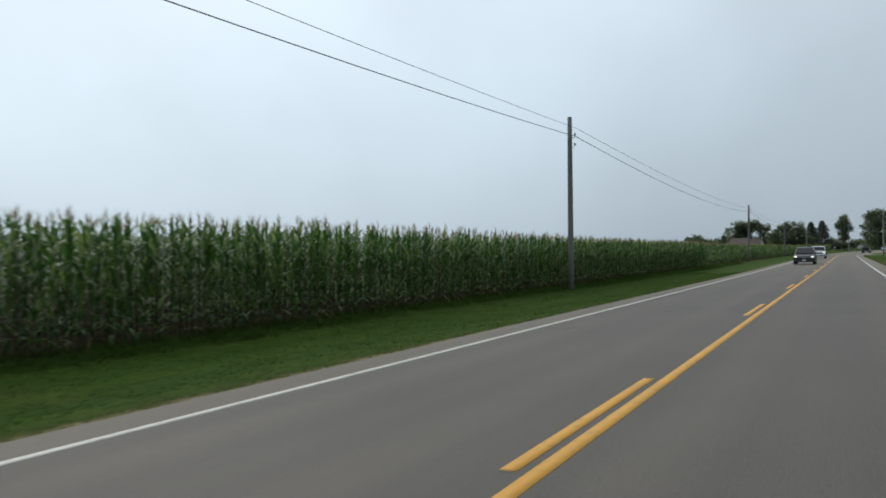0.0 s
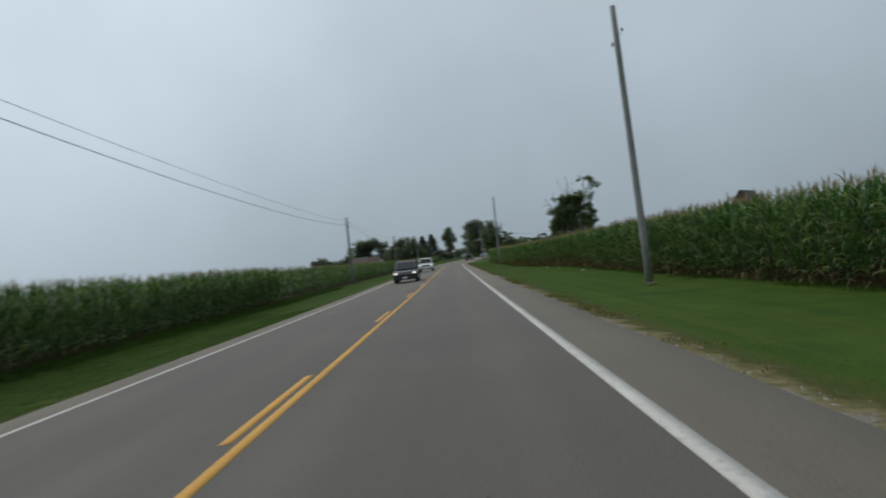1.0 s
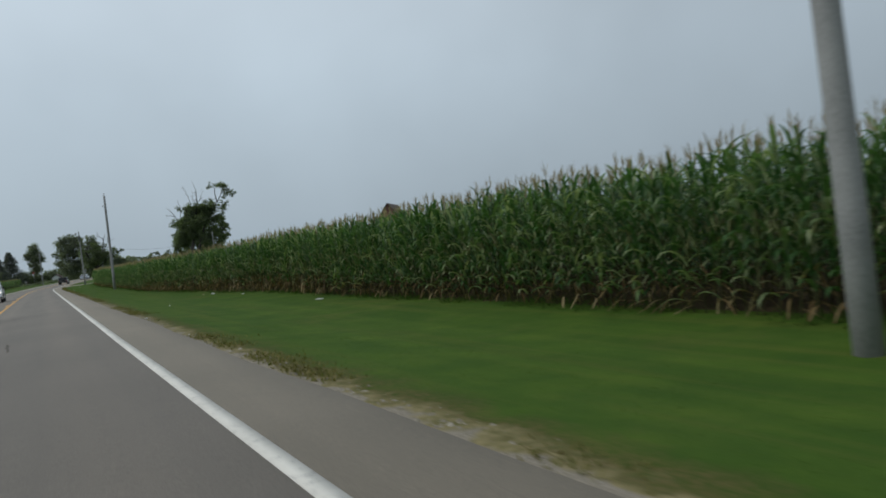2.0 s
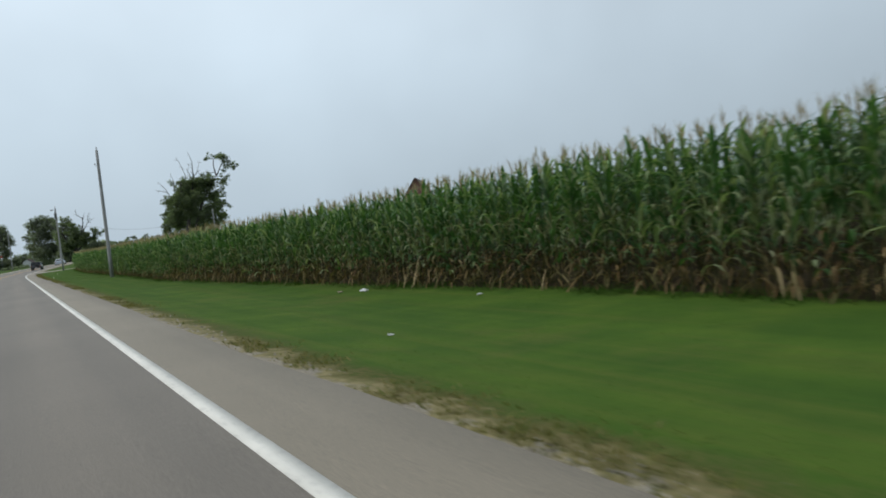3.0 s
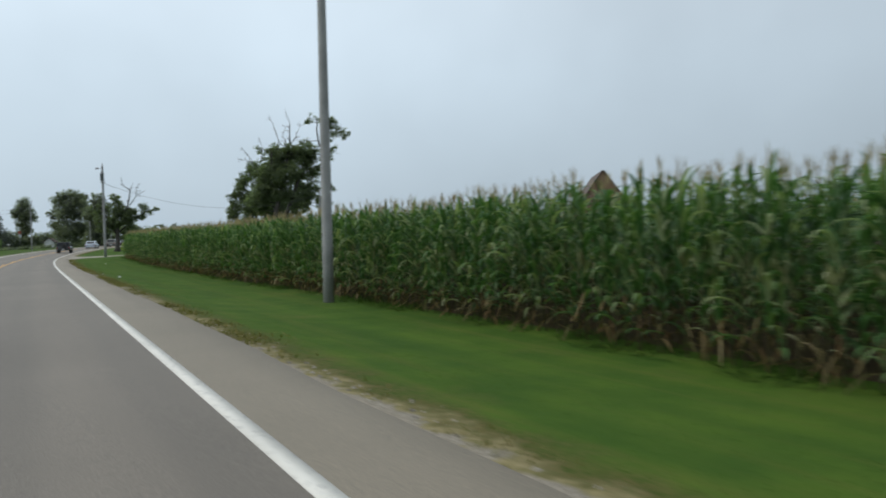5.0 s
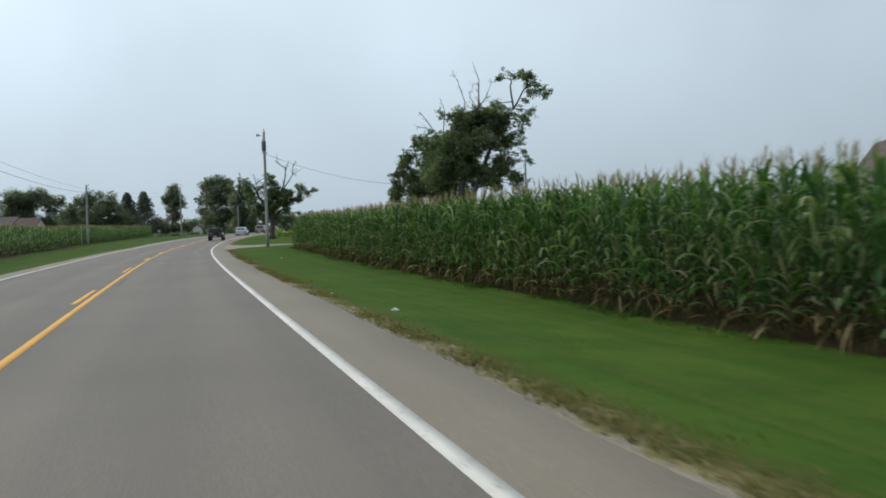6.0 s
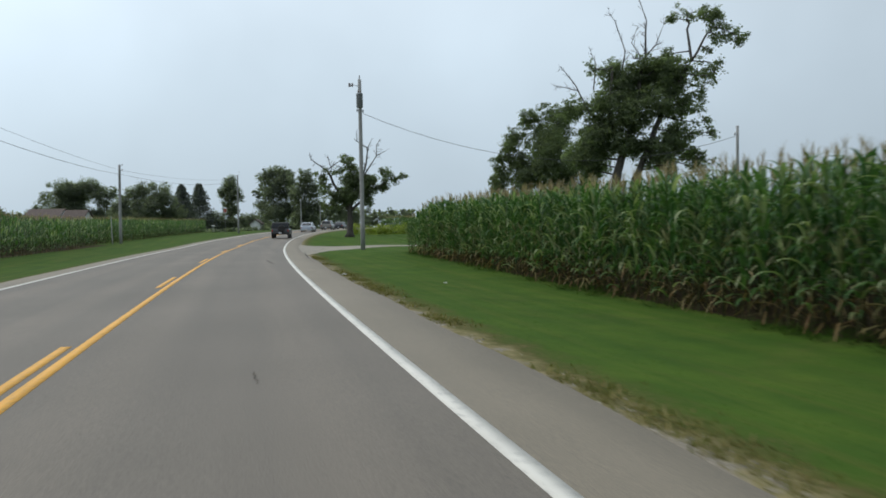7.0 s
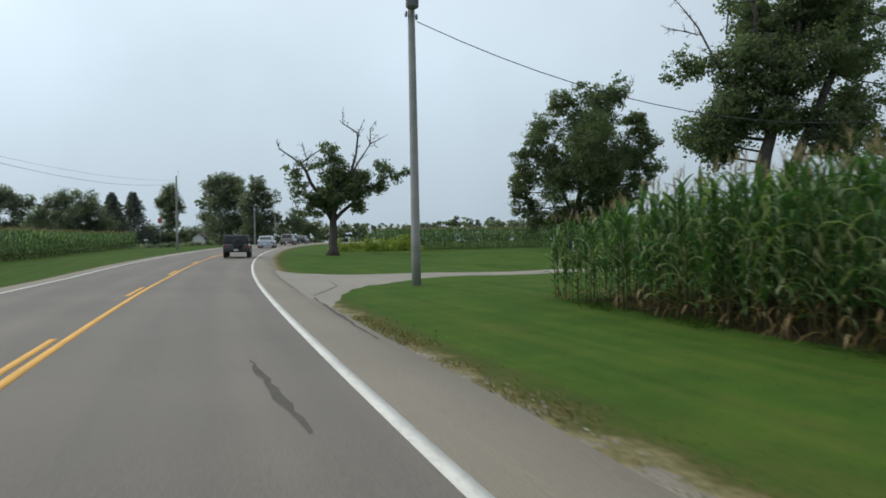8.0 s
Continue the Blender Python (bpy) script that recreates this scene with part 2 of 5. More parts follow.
M_BARK = plain("tree_bark", (0.035, 0.030, 0.026), (0.085, 0.075, 0.065), 3, 0.9, fine=18, relief=0.9, depth=0.03)
M_DEADWOOD = plain("dead_wood", (0.065, 0.062, 0.06), (0.14, 0.133, 0.128), 2, 0.9)
M_POLE = plain("weathered_pole_wood", (0.19, 0.192, 0.187), (0.32, 0.322, 0.312), 1.2, 0.85, fine=22, relief=0.6, depth=0.01)
M_DARKPOLE = plain("tarred_pole_wood", (0.115, 0.114, 0.112), (0.20, 0.198, 0.195), 1.2, 0.85, fine=22, relief=0.6, depth=0.01)
M_STEEL = plain("galvanised_steel", (0.22, 0.23, 0.24), (0.36, 0.37, 0.38), 5, 0.45, 0.7, relief=0.1)
M_CAN = plain("transformer_grey_paint", (0.13, 0.14, 0.15), (0.20, 0.21, 0.22), 4, 0.5, relief=0.1)
M_CERAMIC = plain("insulator_porcelain", (0.10, 0.06, 0.045), (0.16, 0.10, 0.075), 6, 0.25, relief=0)
M_WIRE = plain("cable_sheath", (0.03, 0.03, 0.032), (0.07, 0.07, 0.075), 3, 0.6, relief=0)
M_BARN = plain("barn_red_boards", (0.15, 0.075, 0.060), (0.22, 0.11, 0.09), 1.5, 0.85, fine=12)
M_SHINGLE = plain("brown_shingles", (0.075, 0.055, 0.048), (0.12, 0.09, 0.078), 2, 0.9, fine=10, relief=0.6, depth=0.02)
M_SIDING = plain("white_siding", (0.48, 0.49, 0.49), (0.60, 0.61, 0.61), 1.5, 0.7)
M_TRIM = plain("house_trim", (0.45, 0.45, 0.44), (0.6, 0.6, 0.6), 3, 0.7)
M_RUBBER = plain("tyre_rubber", (0.012, 0.012, 0.012), (0.03, 0.03, 0.03), 8, 0.8)
M_RIM = plain("alloy_rim", (0.30, 0.31, 0.32), (0.45, 0.46, 0.47), 6, 0.35, 0.8, relief=0)
M_PLASTIC = plain("black_plastic", (0.012, 0.012, 0.013), (0.03, 0.03, 0.032), 9, 0.55)
M_CHROME = plain("bright_chrome", (0.55, 0.56, 0.57), (0.7, 0.71, 0.72), 6, 0.15, 1.0, relief=0)
M_PLATE = plain("plate_white", (0.55, 0.56, 0.58), (0.68, 0.69, 0.7), 6, 0.5, relief=0)
M_RED = plain("red_lens", (0.22, 0.012, 0.010), (0.34, 0.02, 0.016), 8, 0.2, relief=0)
M_ORANGE = plain("orange_sign_face", (0.30, 0.075, 0.05), (0.38, 0.10, 0.065), 5, 0.6, relief=0)
M_PAPER = plain("crumpled_white_paper", (0.55, 0.56, 0.56), (0.78, 0.78, 0.77), 10, 0.8)
M_CARDBOARD = plain("weathered_cardboard", (0.22, 0.19, 0.13), (0.36, 0.31, 0.22), 10, 0.9)


def car_paint(name, colour, metal=0.3):
    m, n, l, b = material(name)
    dust = ramp_of(n, l, noise_of(n, l, 3, 4), [(0.35, (0.9, 0.9, 0.9)), (0.7, (1.08, 1.07, 1.05))])
    l.new(blend(n, l, 1.0, colour, dust, "MULTIPLY"), b.inputs["Base Color"])
    b.inputs["Roughness"].default_value, b.inputs["Metallic"].default_value = 0.3, metal
    b.inputs["Coat Weight"].default_value, b.inputs["Coat Roughness"].default_value = 0.6, 0.08
    return m


def glazing(name, colour, rough=0.06):
    m, n, l, b = material(name)
    smear = ramp_of(n, l, noise_of(n, l, 5, 3), [(0.3, (rough,) * 3), (0.7, (rough * 2,) * 3)])
    l.new(smear, b.inputs["Roughness"])
    b.inputs["Base Color"].default_value = (*colour, 1)
    b.inputs["Specular IOR Level"].default_value = 0.45
    return m


M_GLASS = glazing("tinted_car_glass", (0.012, 0.014, 0.016))
M_PANE = glazing("house_window_glass", (0.03, 0.035, 0.04))
m_lamp, _n, _l, _b = material("headlamp_lit")
_b.inputs["Base Color"].default_value = (0.9, 0.9, 0.85, 1)
_b.inputs["Emission Color"].default_value = (1.0, 0.95, 0.85, 1)
_b.inputs["Emission Strength"].default_value = 1.4

# ---- the road's line: straight, then a long bend to the right with a gentle rise ----
BEND_AT = (0, 80, 110, 140, 170, 200, 230, 260, 300, 400)
BEND = (0, 0, 0.00004, 0, 0.00103, 0.00191, 0.00246, 0.00288, 0.00285, 0.00211)
RISE_AT = (0, 60, 120, 150, 180, 210, 240, 270, 300, 360, 420)
RISE = (0, 0, 0.14, 0.17, 0.19, 0.25, 0.61, 1.03, 1.32, 1.51, 1.53)
S = np.arange(-160.0, 421.0, 1.0)
_k = np.interp(S, BEND_AT, BEND)
_k[S < 0] = 0
HEAD = np.cumsum(_k)
HEAD -= np.interp(0, S, HEAD)
CX, CY = np.cumsum(np.sin(HEAD)), np.cumsum(np.cos(HEAD))
CX -= np.interp(0, S, CX)
CY -= np.interp(0, S, CY)
R_EDGE, L_EDGE = 2.45, -6.55


def smooth(x, a, b):
    t = np.clip((x - a) / (b - a), 0, 1)
    return t * t * (3 - 2 * t)


def along(x, y):
    """Road coordinates of places: metres along the road and to its right."""
    x, y = np.atleast_1d(np.asarray(x, float)), np.atleast_1d(np.asarray(y, float))
    s, u = np.empty_like(x), np.empty_like(x)
    for a in range(0, len(x), 20000):
        px, py = x[a:a + 20000], y[a:a + 20000]
        j = np.argmin((px[:, None] - CX) ** 2 + (py[:, None] - CY) ** 2, 1)
        dx, dy = px - CX[j], py - CY[j]
        s[a:a + 20000] = S[j] + dx * np.sin(HEAD[j]) + dy * np.cos(HEAD[j])
        u[a:a + 20000] = dx * np.cos(HEAD[j]) - dy * np.sin(HEAD[j])
    return s, u


def place(s, u):
    s, u = np.broadcast_arrays(np.asarray(s, float), np.asarray(u, float))
    h = np.interp(s, S, HEAD)
    return np.interp(s, S, CX) + u * np.cos(h), np.interp(s, S, CY) - u * np.sin(h)


def road_z(s, u):
    s, u = np.asarray(s, float), np.asarray(u, float)
    cross = 0.048 + (0.0034 - 0.048) * np.clip(s / 170, 0, 1.3)
    lane = np.minimum(u, 1.45)
    return np.interp(s, RISE_AT, RISE) + cross * lane - 0.04 * np.maximum(u - 1.45, 0)


VERGE_R = ((0, 0.45, 1.5, 3.0, 4.5, 6.5, 30, 400), (-0.03, -0.07, -0.19, -0.30, -0.38, -0.38, -0.35, 0.3))
LAWN_R = ((0, 0.6, 3.5, 10, 40, 400), (-0.03, -0.05, 0.0, 0.02, 0.0, 0.3))
VERGE_L = ((0, 0.7, 2.2, 3.7, 5.2, 40, 400), (-0.03, -0.12, -0.22, -0.18, -0.10, -0.10, 0.3))


def ground_z(x, y):
    s, u = along(x, y)
    w = smooth(s, 150, 205)
    dr, dl = u - R_EDGE, L_EDGE - u
    right = np.interp(dr, *VERGE_R) * (1 - w) + np.interp(dr, *LAWN_R) * w + road_z(s, R_EDGE)
    left = np.interp(dl, *VERGE_L) + road_z(s, L_EDGE) * np.exp(-np.maximum(dl, 0) / 200)
    inside = road_z(s, u) - 0.15
    swell = 0.03 * np.sin(np.asarray(x) * 0.9 + 1.3 * np.sin(np.asarray(y) * 0.21)) * smooth(np.maximum(dr, dl), 0.8, 3)
    return np.where(dr >= -0.02, right, np.where(dl >= -0.02, left, inside)) + swell


FIELD_EDGE = ((20, 50, 64, 76, 86, 96, 106, 118, 135), (9.0, 9.0, 9.45, 9.5, 8.8, 7.95, 7.5, 7.6, 7.9))


def field_edge(s):
    """Where the corn on the right begins, across the road."""
    return np.interp(s, *FIELD_EDGE)


def gz(x, y):
    return float(ground_z([x], [y])[0])


# ---- building blocks ----


def big_mesh(name, verts, faces, mats, index=None, smooth_faces=False):
    """A mesh of many faces with the same number of corners."""
    verts, faces = np.asarray(verts, np.float32), np.asarray(faces, np.int32)
    me = bpy.data.meshes.new(name)
    n, k = faces.shape
    me.vertices.add(len(verts))
    me.vertices.foreach_set("co", verts.ravel())
    me.loops.add(n * k)
    me.loops.foreach_set("vertex_index", faces.ravel())
    me.polygons.add(n)
    me.polygons.foreach_set("loop_start", np.arange(0, n * k, k, dtype=np.int32))
    me.polygons.foreach_set("loop_total", np.full(n, k, np.int32))
    for m in mats:
        me.materials.append(m)
    if index is not None:
        me.polygons.foreach_set("material_index", np.asarray(index, np.int32))
    if smooth_faces:
        me.polygons.foreach_set("use_smooth", np.ones(n, bool))
    me.update(calc_edges=True)
    me.validate()
    return me


def thing(name, x, y, z, label, category, group="", turn=0.0, kind=""):
    ob = new(name)
    ob.empty_display_size = 0.2
    ob.matrix_basis = pose(x, y, z, 0, 0, turn)
    return tagged(ob, label, category, group, kind)


def part(name, bm, mat, parent, label=""):
    """Links a bmesh, or a ready mesh, as one object under a thing or under a part."""
    if isinstance(bm, bmesh.types.BMesh):
        me = bpy.data.meshes.new(name)
        bmesh.ops.recalc_face_normals(bm, faces=bm.faces[:])
        bm.to_mesh(me)
        bm.free()
    else:
        me = bm
    if mat is not None and not me.materials:
        me.materials.append(mat)
    ob = new(name, me)
    ob.parent = parent
    if label:
        ob["label"] = label
    return ob


def block(x0, x1, y0, y1, z0, z1, bevel=0.0):
    bm = bmesh.new()
    bmesh.ops.create_cube(bm, size=1, matrix=Matrix.Translation(((x0 + x1) / 2, (y0 + y1) / 2, (z0 + z1) / 2)) @ Matrix.Diagonal((x1 - x0, y1 - y0, z1 - z0, 1)))
    if bevel:
        bmesh.ops.bevel(bm, geom=bm.edges[:], offset=bevel, segments=2, affect="EDGES", profile=0.6)
    return bm


def slab(corners, thick):
    """A panel through the corners, with thickness outwards along its normal."""
    bm = bmesh.new()
    pts = [Vector(c) for c in corners]
    n = (pts[1] - pts[0]).cross(pts[2] - pts[0]).normalized() * thick
    a = [bm.verts.new(q) for q in pts]
    b = [bm.verts.new(q + n) for q in pts]
    bm.faces.new(a[::-1])
    bm.faces.new(b)
    for i in range(len(a)):
        j = (i + 1) % len(a)
        bm.faces.new((a[i], a[j], b[j], b[i]))
    return bm


def tube_into(bm, pts, radii, sides=7):
    """A tapered tube along points, closed at both ends."""
    pts = [Vector(q) for q in pts]
    rings = []
    up = Vector((0.31, 0.21, 0.93))
    for i, q in enumerate(pts):
        d = (pts[min(i + 1, len(pts) - 1)] - pts[max(i - 1, 0)]).normalized()
        if abs(d.dot(up)) > 0.97:
            up = Vector((0.95, -0.2, 0.1))
        a = d.cross(up).normalized()
        b = d.cross(a)
        r = radii[i]
        rings.append([bm.verts.new(q + (a * math.cos(t) + b * math.sin(t)) * r) for t in (2 * math.pi * k / sides for k in range(sides))])
    for r0, r1 in zip(rings, rings[1:]):
        for k in range(sides):
            f = bm.faces.new((r0[k], r0[(k + 1) % sides], r1[(k + 1) % sides], r1[k]))
            f.smooth = True
    bm.faces.new(rings[0][::-1])
    bm.faces.new(rings[-1])
    return bm


def lathe(profile, sides=20, at=(0, 0, 0), axis="z"):
    """A turned form from (radius, height) pairs."""
    bm = bmesh.new()
    rings = []
    for r, h in profile:
        ring = []
        for k in range(sides):
            t = 2 * math.pi * k / sides
            c, s = r * math.cos(t), r * math.sin(t)
            v = (c, s, h) if axis == "z" else (h, c, s)
            ring.append(bm.verts.new(Vector(v) + Vector(at)))
        rings.append(ring)
    for a, b in zip(rings, rings[1:]):
        for k in range(sides):
            f = bm.faces.new((a[k], a[(k + 1) % sides], b[(k + 1) % sides], b[k]))
            f.smooth = True
    bm.faces.new(rings[0][::-1])
    bm.faces.new(rings[-1])
    return bm


# ---- ground, road and markings ----


def build_ground():
    ys = np.unique(np.concatenate([np.linspace(-2500, -160, 12), np.arange(-160, -20, 10), np.arange(-20, 0, 2.0), np.arange(0, 216, 1.0), np.arange(216, 300, 2.0), np.arange(300, 420, 8), np.linspace(420, 3000, 24)]))
    inner = np.array([-14, -12.4, -11.75, -11, -10.25, -9.5, -8.75, -8.2, -7.7, -7.25, -6.95, -6.7, -6.54, -6.3, -4, -2, 0, 1.5, 2.3, 2.45, 2.6, 2.75, 2.9, 3.2, 3.6, 3.95, 4.4, 4.9, 5.45, 6.0, 6.5, 6.95, 7.5, 8.0, 8.5, 8.95, 9.3, 9.65, 10.1, 12, 15, 19, 24, 30, 38, 50, 65, 85])
    vs = np.concatenate([[-3000, -1500, -700, -300, -150, -80, -50, -35, -26, -20, -17], inner, [120, 180, 300, 600, 1200, 2000, 3000]])
    yy, vv = np.meshgrid(ys, vs, indexing="ij")
    order = np.argsort(CY)
    shift = np.interp(yy, CY[order], CX[order])
    slope = np.interp(yy, CY[order], HEAD[order])
    x = shift + vv / np.cos(np.clip(slope, 0, 0.6))
    s, u = along(x.ravel(), yy.ravel())
    far = (np.abs(yy.ravel()) > 400) | (np.abs(vv.ravel()) > 200)
    z = ground_z(x.ravel(), yy.ravel())
    z = np.where(far & (yy.ravel() > 0), np.minimum(z, 0.5), z)
    ny, nv = yy.shape
    i = np.arange(ny - 1)[:, None] * nv + np.arange(nv - 1)[None]
    faces = np.stack([i, i + 1, i + nv + 1, i + nv], -1).reshape(-1, 4)
    centre = np.stack([x.ravel(), yy.ravel()], 1)[faces].mean(1)
    sc, uc = along(centre[:, 0], centre[:, 1])
    soil = ((uc > field_edge(sc) + 0.2) & (uc < 84) & (sc > 19) & (sc < 193)) | ((centre[:, 0] < -12.0) & (centre[:, 0] > -50.5) & (centre[:, 1] > -60) & (centre[:, 1] < 235))
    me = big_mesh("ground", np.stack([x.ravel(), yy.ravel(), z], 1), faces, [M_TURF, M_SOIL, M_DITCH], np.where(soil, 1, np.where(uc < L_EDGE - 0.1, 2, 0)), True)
    a = me.attributes.new("edge", "FLOAT", "POINT")
    a.data.foreach_set("value", np.maximum(u - R_EDGE, L_EDGE - u).astype(np.float32))
    tagged(new("ground", me), "mown green grass verge and field soil under a cloudy sky", "ground", kind="structure")


def ribbon(name, s0, s1, u0, u1, lift, mat, step=2.0, across=2):
    """A strip that follows the road, with thickness."""
    ss = np.linspace(s0, s1, max(2, int((s1 - s0) / step) + 1))
    us = np.linspace(u0, u1, across)
    sg, ug = np.meshgrid(ss, us, indexing="ij")
    x, y = place(sg.ravel(), ug.ravel())
    z = road_z(sg.ravel(), ug.ravel()) + lift
    n, k = sg.shape
    top = np.stack([x, y, z], 1)
    i = np.arange(n - 1)[:, None] * k + np.arange(k - 1)[None]
    faces = [np.stack([i, i + 1, i + k + 1, i + k], -1).reshape(-1, 4)]
    low = top - [0, 0, max(lift, 0.004) - 0.0005]
    N = n * k
    e0, e1 = np.arange(n - 1) * k, np.arange(n - 1) * k + k - 1
    faces += [np.stack([e0, e0 + k, e0 + k + N, e0 + N], 1), np.stack([e1 + k, e1, e1 + N, e1 + k + N], 1)]
    return big_mesh(name, np.concatenate([top, low]), np.concatenate(faces), [mat])


def build_road():
    ss = np.concatenate([np.arange(-150, 150, 3.0), np.arange(150, 415, 2.0)])
    us = np.array([L_EDGE - 0.25, L_EDGE, -6.2, -5.85, -4.6, -3.9, -3.2, -2.04, -1.2, -0.4, 0.4, 1.2, 1.44, 1.9, R_EDGE, R_EDGE + 0.22])
    sg, ug = np.meshgrid(ss, us, indexing="ij")
    # the broken edge of the shoulder wanders a little
    wob = 0.03 * np.sin(sg * 0.9) + 0.03 * np.sin(sg * 2.3 + 1) + 0.03 * np.sin(sg * 0.31)
    ug = ug + np.where(ug > 2.2, wob, 0) + np.where(ug < -6.3, 0.6 * wob, 0)
    x, y = place(sg.ravel(), ug.ravel())
    z = road_z(sg.ravel(), ug.ravel()).reshape(sg.shape)
    z[:, 0] -= 0.2
    z[:, -1] -= 0.2
    n, k = sg.shape
    i = np.arange(n - 1)[:, None] * k + np.arange(k - 1)[None]
    faces = np.stack([i, i + 1, i + k + 1, i + k], -1).reshape(-1, 4)
    uf = np.broadcast_to((us[:-1] + us[1:]) / 2, (n - 1, k - 1)).ravel()
    me = big_mesh("road", np.stack([x, y, z.ravel()], 1), faces, [M_LANE, M_SHOULDER], ((uf > 1.44) | (uf < -5.85)).astype(int))
    a = me.attributes.new("across", "FLOAT", "POINT")
    a.data.foreach_set("value", ug.ravel().astype(np.float32))
    road = tagged(new("road", me), "worn grey two-lane country road with pale shoulders", "road", kind="structure")
    marks = [("right_edge_line", 1.30, 1.44, M_WHITE), ("left_edge_line", -5.84, -5.71, M_WHITE), ("centre_line", -2.01, -1.88, M_YELLOW)]
    for name, u0, u1, mat in marks:
        me = ribbon(name, -150, 410, u0, u1, 0.004, mat)
        tagged(new(name, me), "worn painted line along the asphalt road", "road marking", kind="structure")
    for j in range(-8, 30):
        s0 = 3.66 + 12.192 * j
        me = ribbon("lane_dash", s0, s0 + 3.7, -2.205, -2.085, 0.004, M_YELLOW)
        tagged(new("lane_dash", me), "worn yellow painted dash beside the centre line", "road marking", "yellow dashes of the centre line", "structure")
    # sealed cracks and the broken joint at the driveway's mouth
    rnd = random.Random(5)
    cracks = [(183.8, 187.2, 0.69, 0.47, 0.05), (23.6, 25.7, -0.16, 0.12, 0.02), (188.6, 196.6, 2.30, 2.43, 0.05), (197.2, 201.0, 2.5, 3.7, 0.03), (201.0, 205.0, 3.7, 3.9, 0.02), (178.4, 179.0, 1.54, 1.9, 0.05), (154.5, 158.5, -1.74, -1.72, 0.018), (62, 64.5, -0.6, -0.7, 0.04), (12.5, 13.3, -5.1, -4.95, 0.025), (163.0, 163.6, -0.03, -0.05, 0.008)]
    for s0, s1, u0, u1, w in cracks:
        n = 14
        pts, low = [], []
        for i in range(n + 1):
            t = i / n
            ww = w * (0.25 + 0.75 * math.sin(math.pi * min(0.95, max(0.05, t)))) * rnd.uniform(0.6, 1.3)
            u = u0 + (u1 - u0) * t + rnd.uniform(-0.022, 0.022)
            s_ = s0 + (s1 - s0) * t
            for side in (-ww, ww):
                px, py = place(s_, u + side)
                lift = 0.0035 if u + side < R_EDGE else 0.045
                pts.append((float(px), float(py), float(road_z(s_, u + side) if u + side < R_EDGE else gz(float(px), float(py))) + lift))
        f = [(2 * i, 2 * i + 1, 2 * i + 3, 2 * i + 2) for i in range(n)]
        me = big_mesh("crack_seal", np.array(pts), np.array(f), [M_TAR])
        ob = new("crack_seal", me)
        ob.parent = road


def mouth(u):
    """Near and far edge of the driveway along the road, at the distance u from it: it flares to meet the shoulder."""
    near = np.interp(u, [2.3, 2.65, 3.0, 3.7, 4.7, 6.8, 9.4, 13.5, 60], [191.5, 192.7, 195.2, 197.9, 200.6, 203.0, 204.0, 204.5, 205])
    far = np.interp(u, [2.3, 3.2, 4.9, 6.1, 9.3, 13, 60], [217.5, 213.3, 209.7, 208.2, 207.2, 207.0, 207.5])
    return near, far


def off_driveway(s, u):
    near, far = mouth(u)
    return (s < near - 0.1) | (s > far + 0.1)


def build_driveway():
    rows = []
    for t in np.linspace(0, 1, 26):
        u = 2.3 + 58 * t ** 2.2
        near, far = mouth(u)
        for v in (0, 0.2, 0.5, 0.8, 1):
            wig = 0.12 * math.sin(u * 1.7 + v * 6)
            x, y = place(near + v * (far - near) + wig, u)
            rows.append((float(x), float(y)))
    xy = np.array(rows)
    z = ground_z(xy[:, 0], xy[:, 1]) + 0.035
    s, u = along(xy[:, 0], xy[:, 1])
    z = np.where(u < R_EDGE + 0.3, road_z(s, u) + 0.004, z)
    z = z + np.tile([-0.06, 0, 0.015, 0, -0.06], 26)
    i = (np.arange(25)[:, None] * 5 + np.arange(4)[None])
    faces = np.stack([i, i + 5, i + 6, i + 1], -1).reshape(-1, 4)
    me = big_mesh("driveway", np.column_stack([xy, z]), faces, [M_DRIVE], None, True)
    tagged(new("driveway", me), "pale gravel driveway leaving the road across the lawn", "driveway", kind="structure")


def build_edge_gravel():
    """Loose stones and broken bits of asphalt where the shoulder crumbles into the grass."""
    rng = np.random.RandomState(17)
    n = 8000
    s = rng.uniform(26, 192, n)
    clump = np.sin(s * 1.3) + np.sin(s * 0.47 + 2) + np.sin(s * 3.1)
    u = R_EDGE + 0.02 + np.abs(rng.normal(0, 0.17, n)) + 0.08 * rng.rand(n)
    keep = clump + rng.normal(0, 1.0, n) > 0
    s, u = s[keep], u[keep]
    x, y = place(s, u)
    z = ground_z(x, y)
    size = 0.008 + 0.024 * rng.rand(len(x)) ** 3
    corner = np.array([(1, 0, 0), (0.2, 1, 0), (-1, 0.3, 0), (-0.3, -0.9, 0), (0.1, 0.05, 0.75), (0.5, -0.3, 0.55)])
    faces = np.array([(0, 1, 4), (1, 2, 4), (2, 3, 4), (3, 5, 4), (3, 0, 5), (0, 4, 5)])
    k = corner[None] * (size[:, None] * rng.uniform(0.7, 1.5, (len(x), 3)))[:, None, :]
    turn = rng.uniform(0, 6.3, len(x))
    c, q = np.cos(turn)[:, None], np.sin(turn)[:, None]
    P = np.stack([k[..., 0] * c - k[..., 1] * q + x[:, None], k[..., 0] * q + k[..., 1] * c + y[:, None], k[..., 2] + z[:, None] - 0.003], -1)
    F = (faces[None] + 6 * np.arange(len(x))[:, None, None]).reshape(-1, 3)
    me = big_mesh("edge_gravel", P.reshape(-1, 3), F, [M_GRAVEL])
    tagged(new("edge_gravel", me), "loose pale stones and crumbled asphalt along the shoulder", "gravel", kind="stuff")


build_ground()
build_road()
build_driveway()
build_edge_gravel()

# ---- corn ----


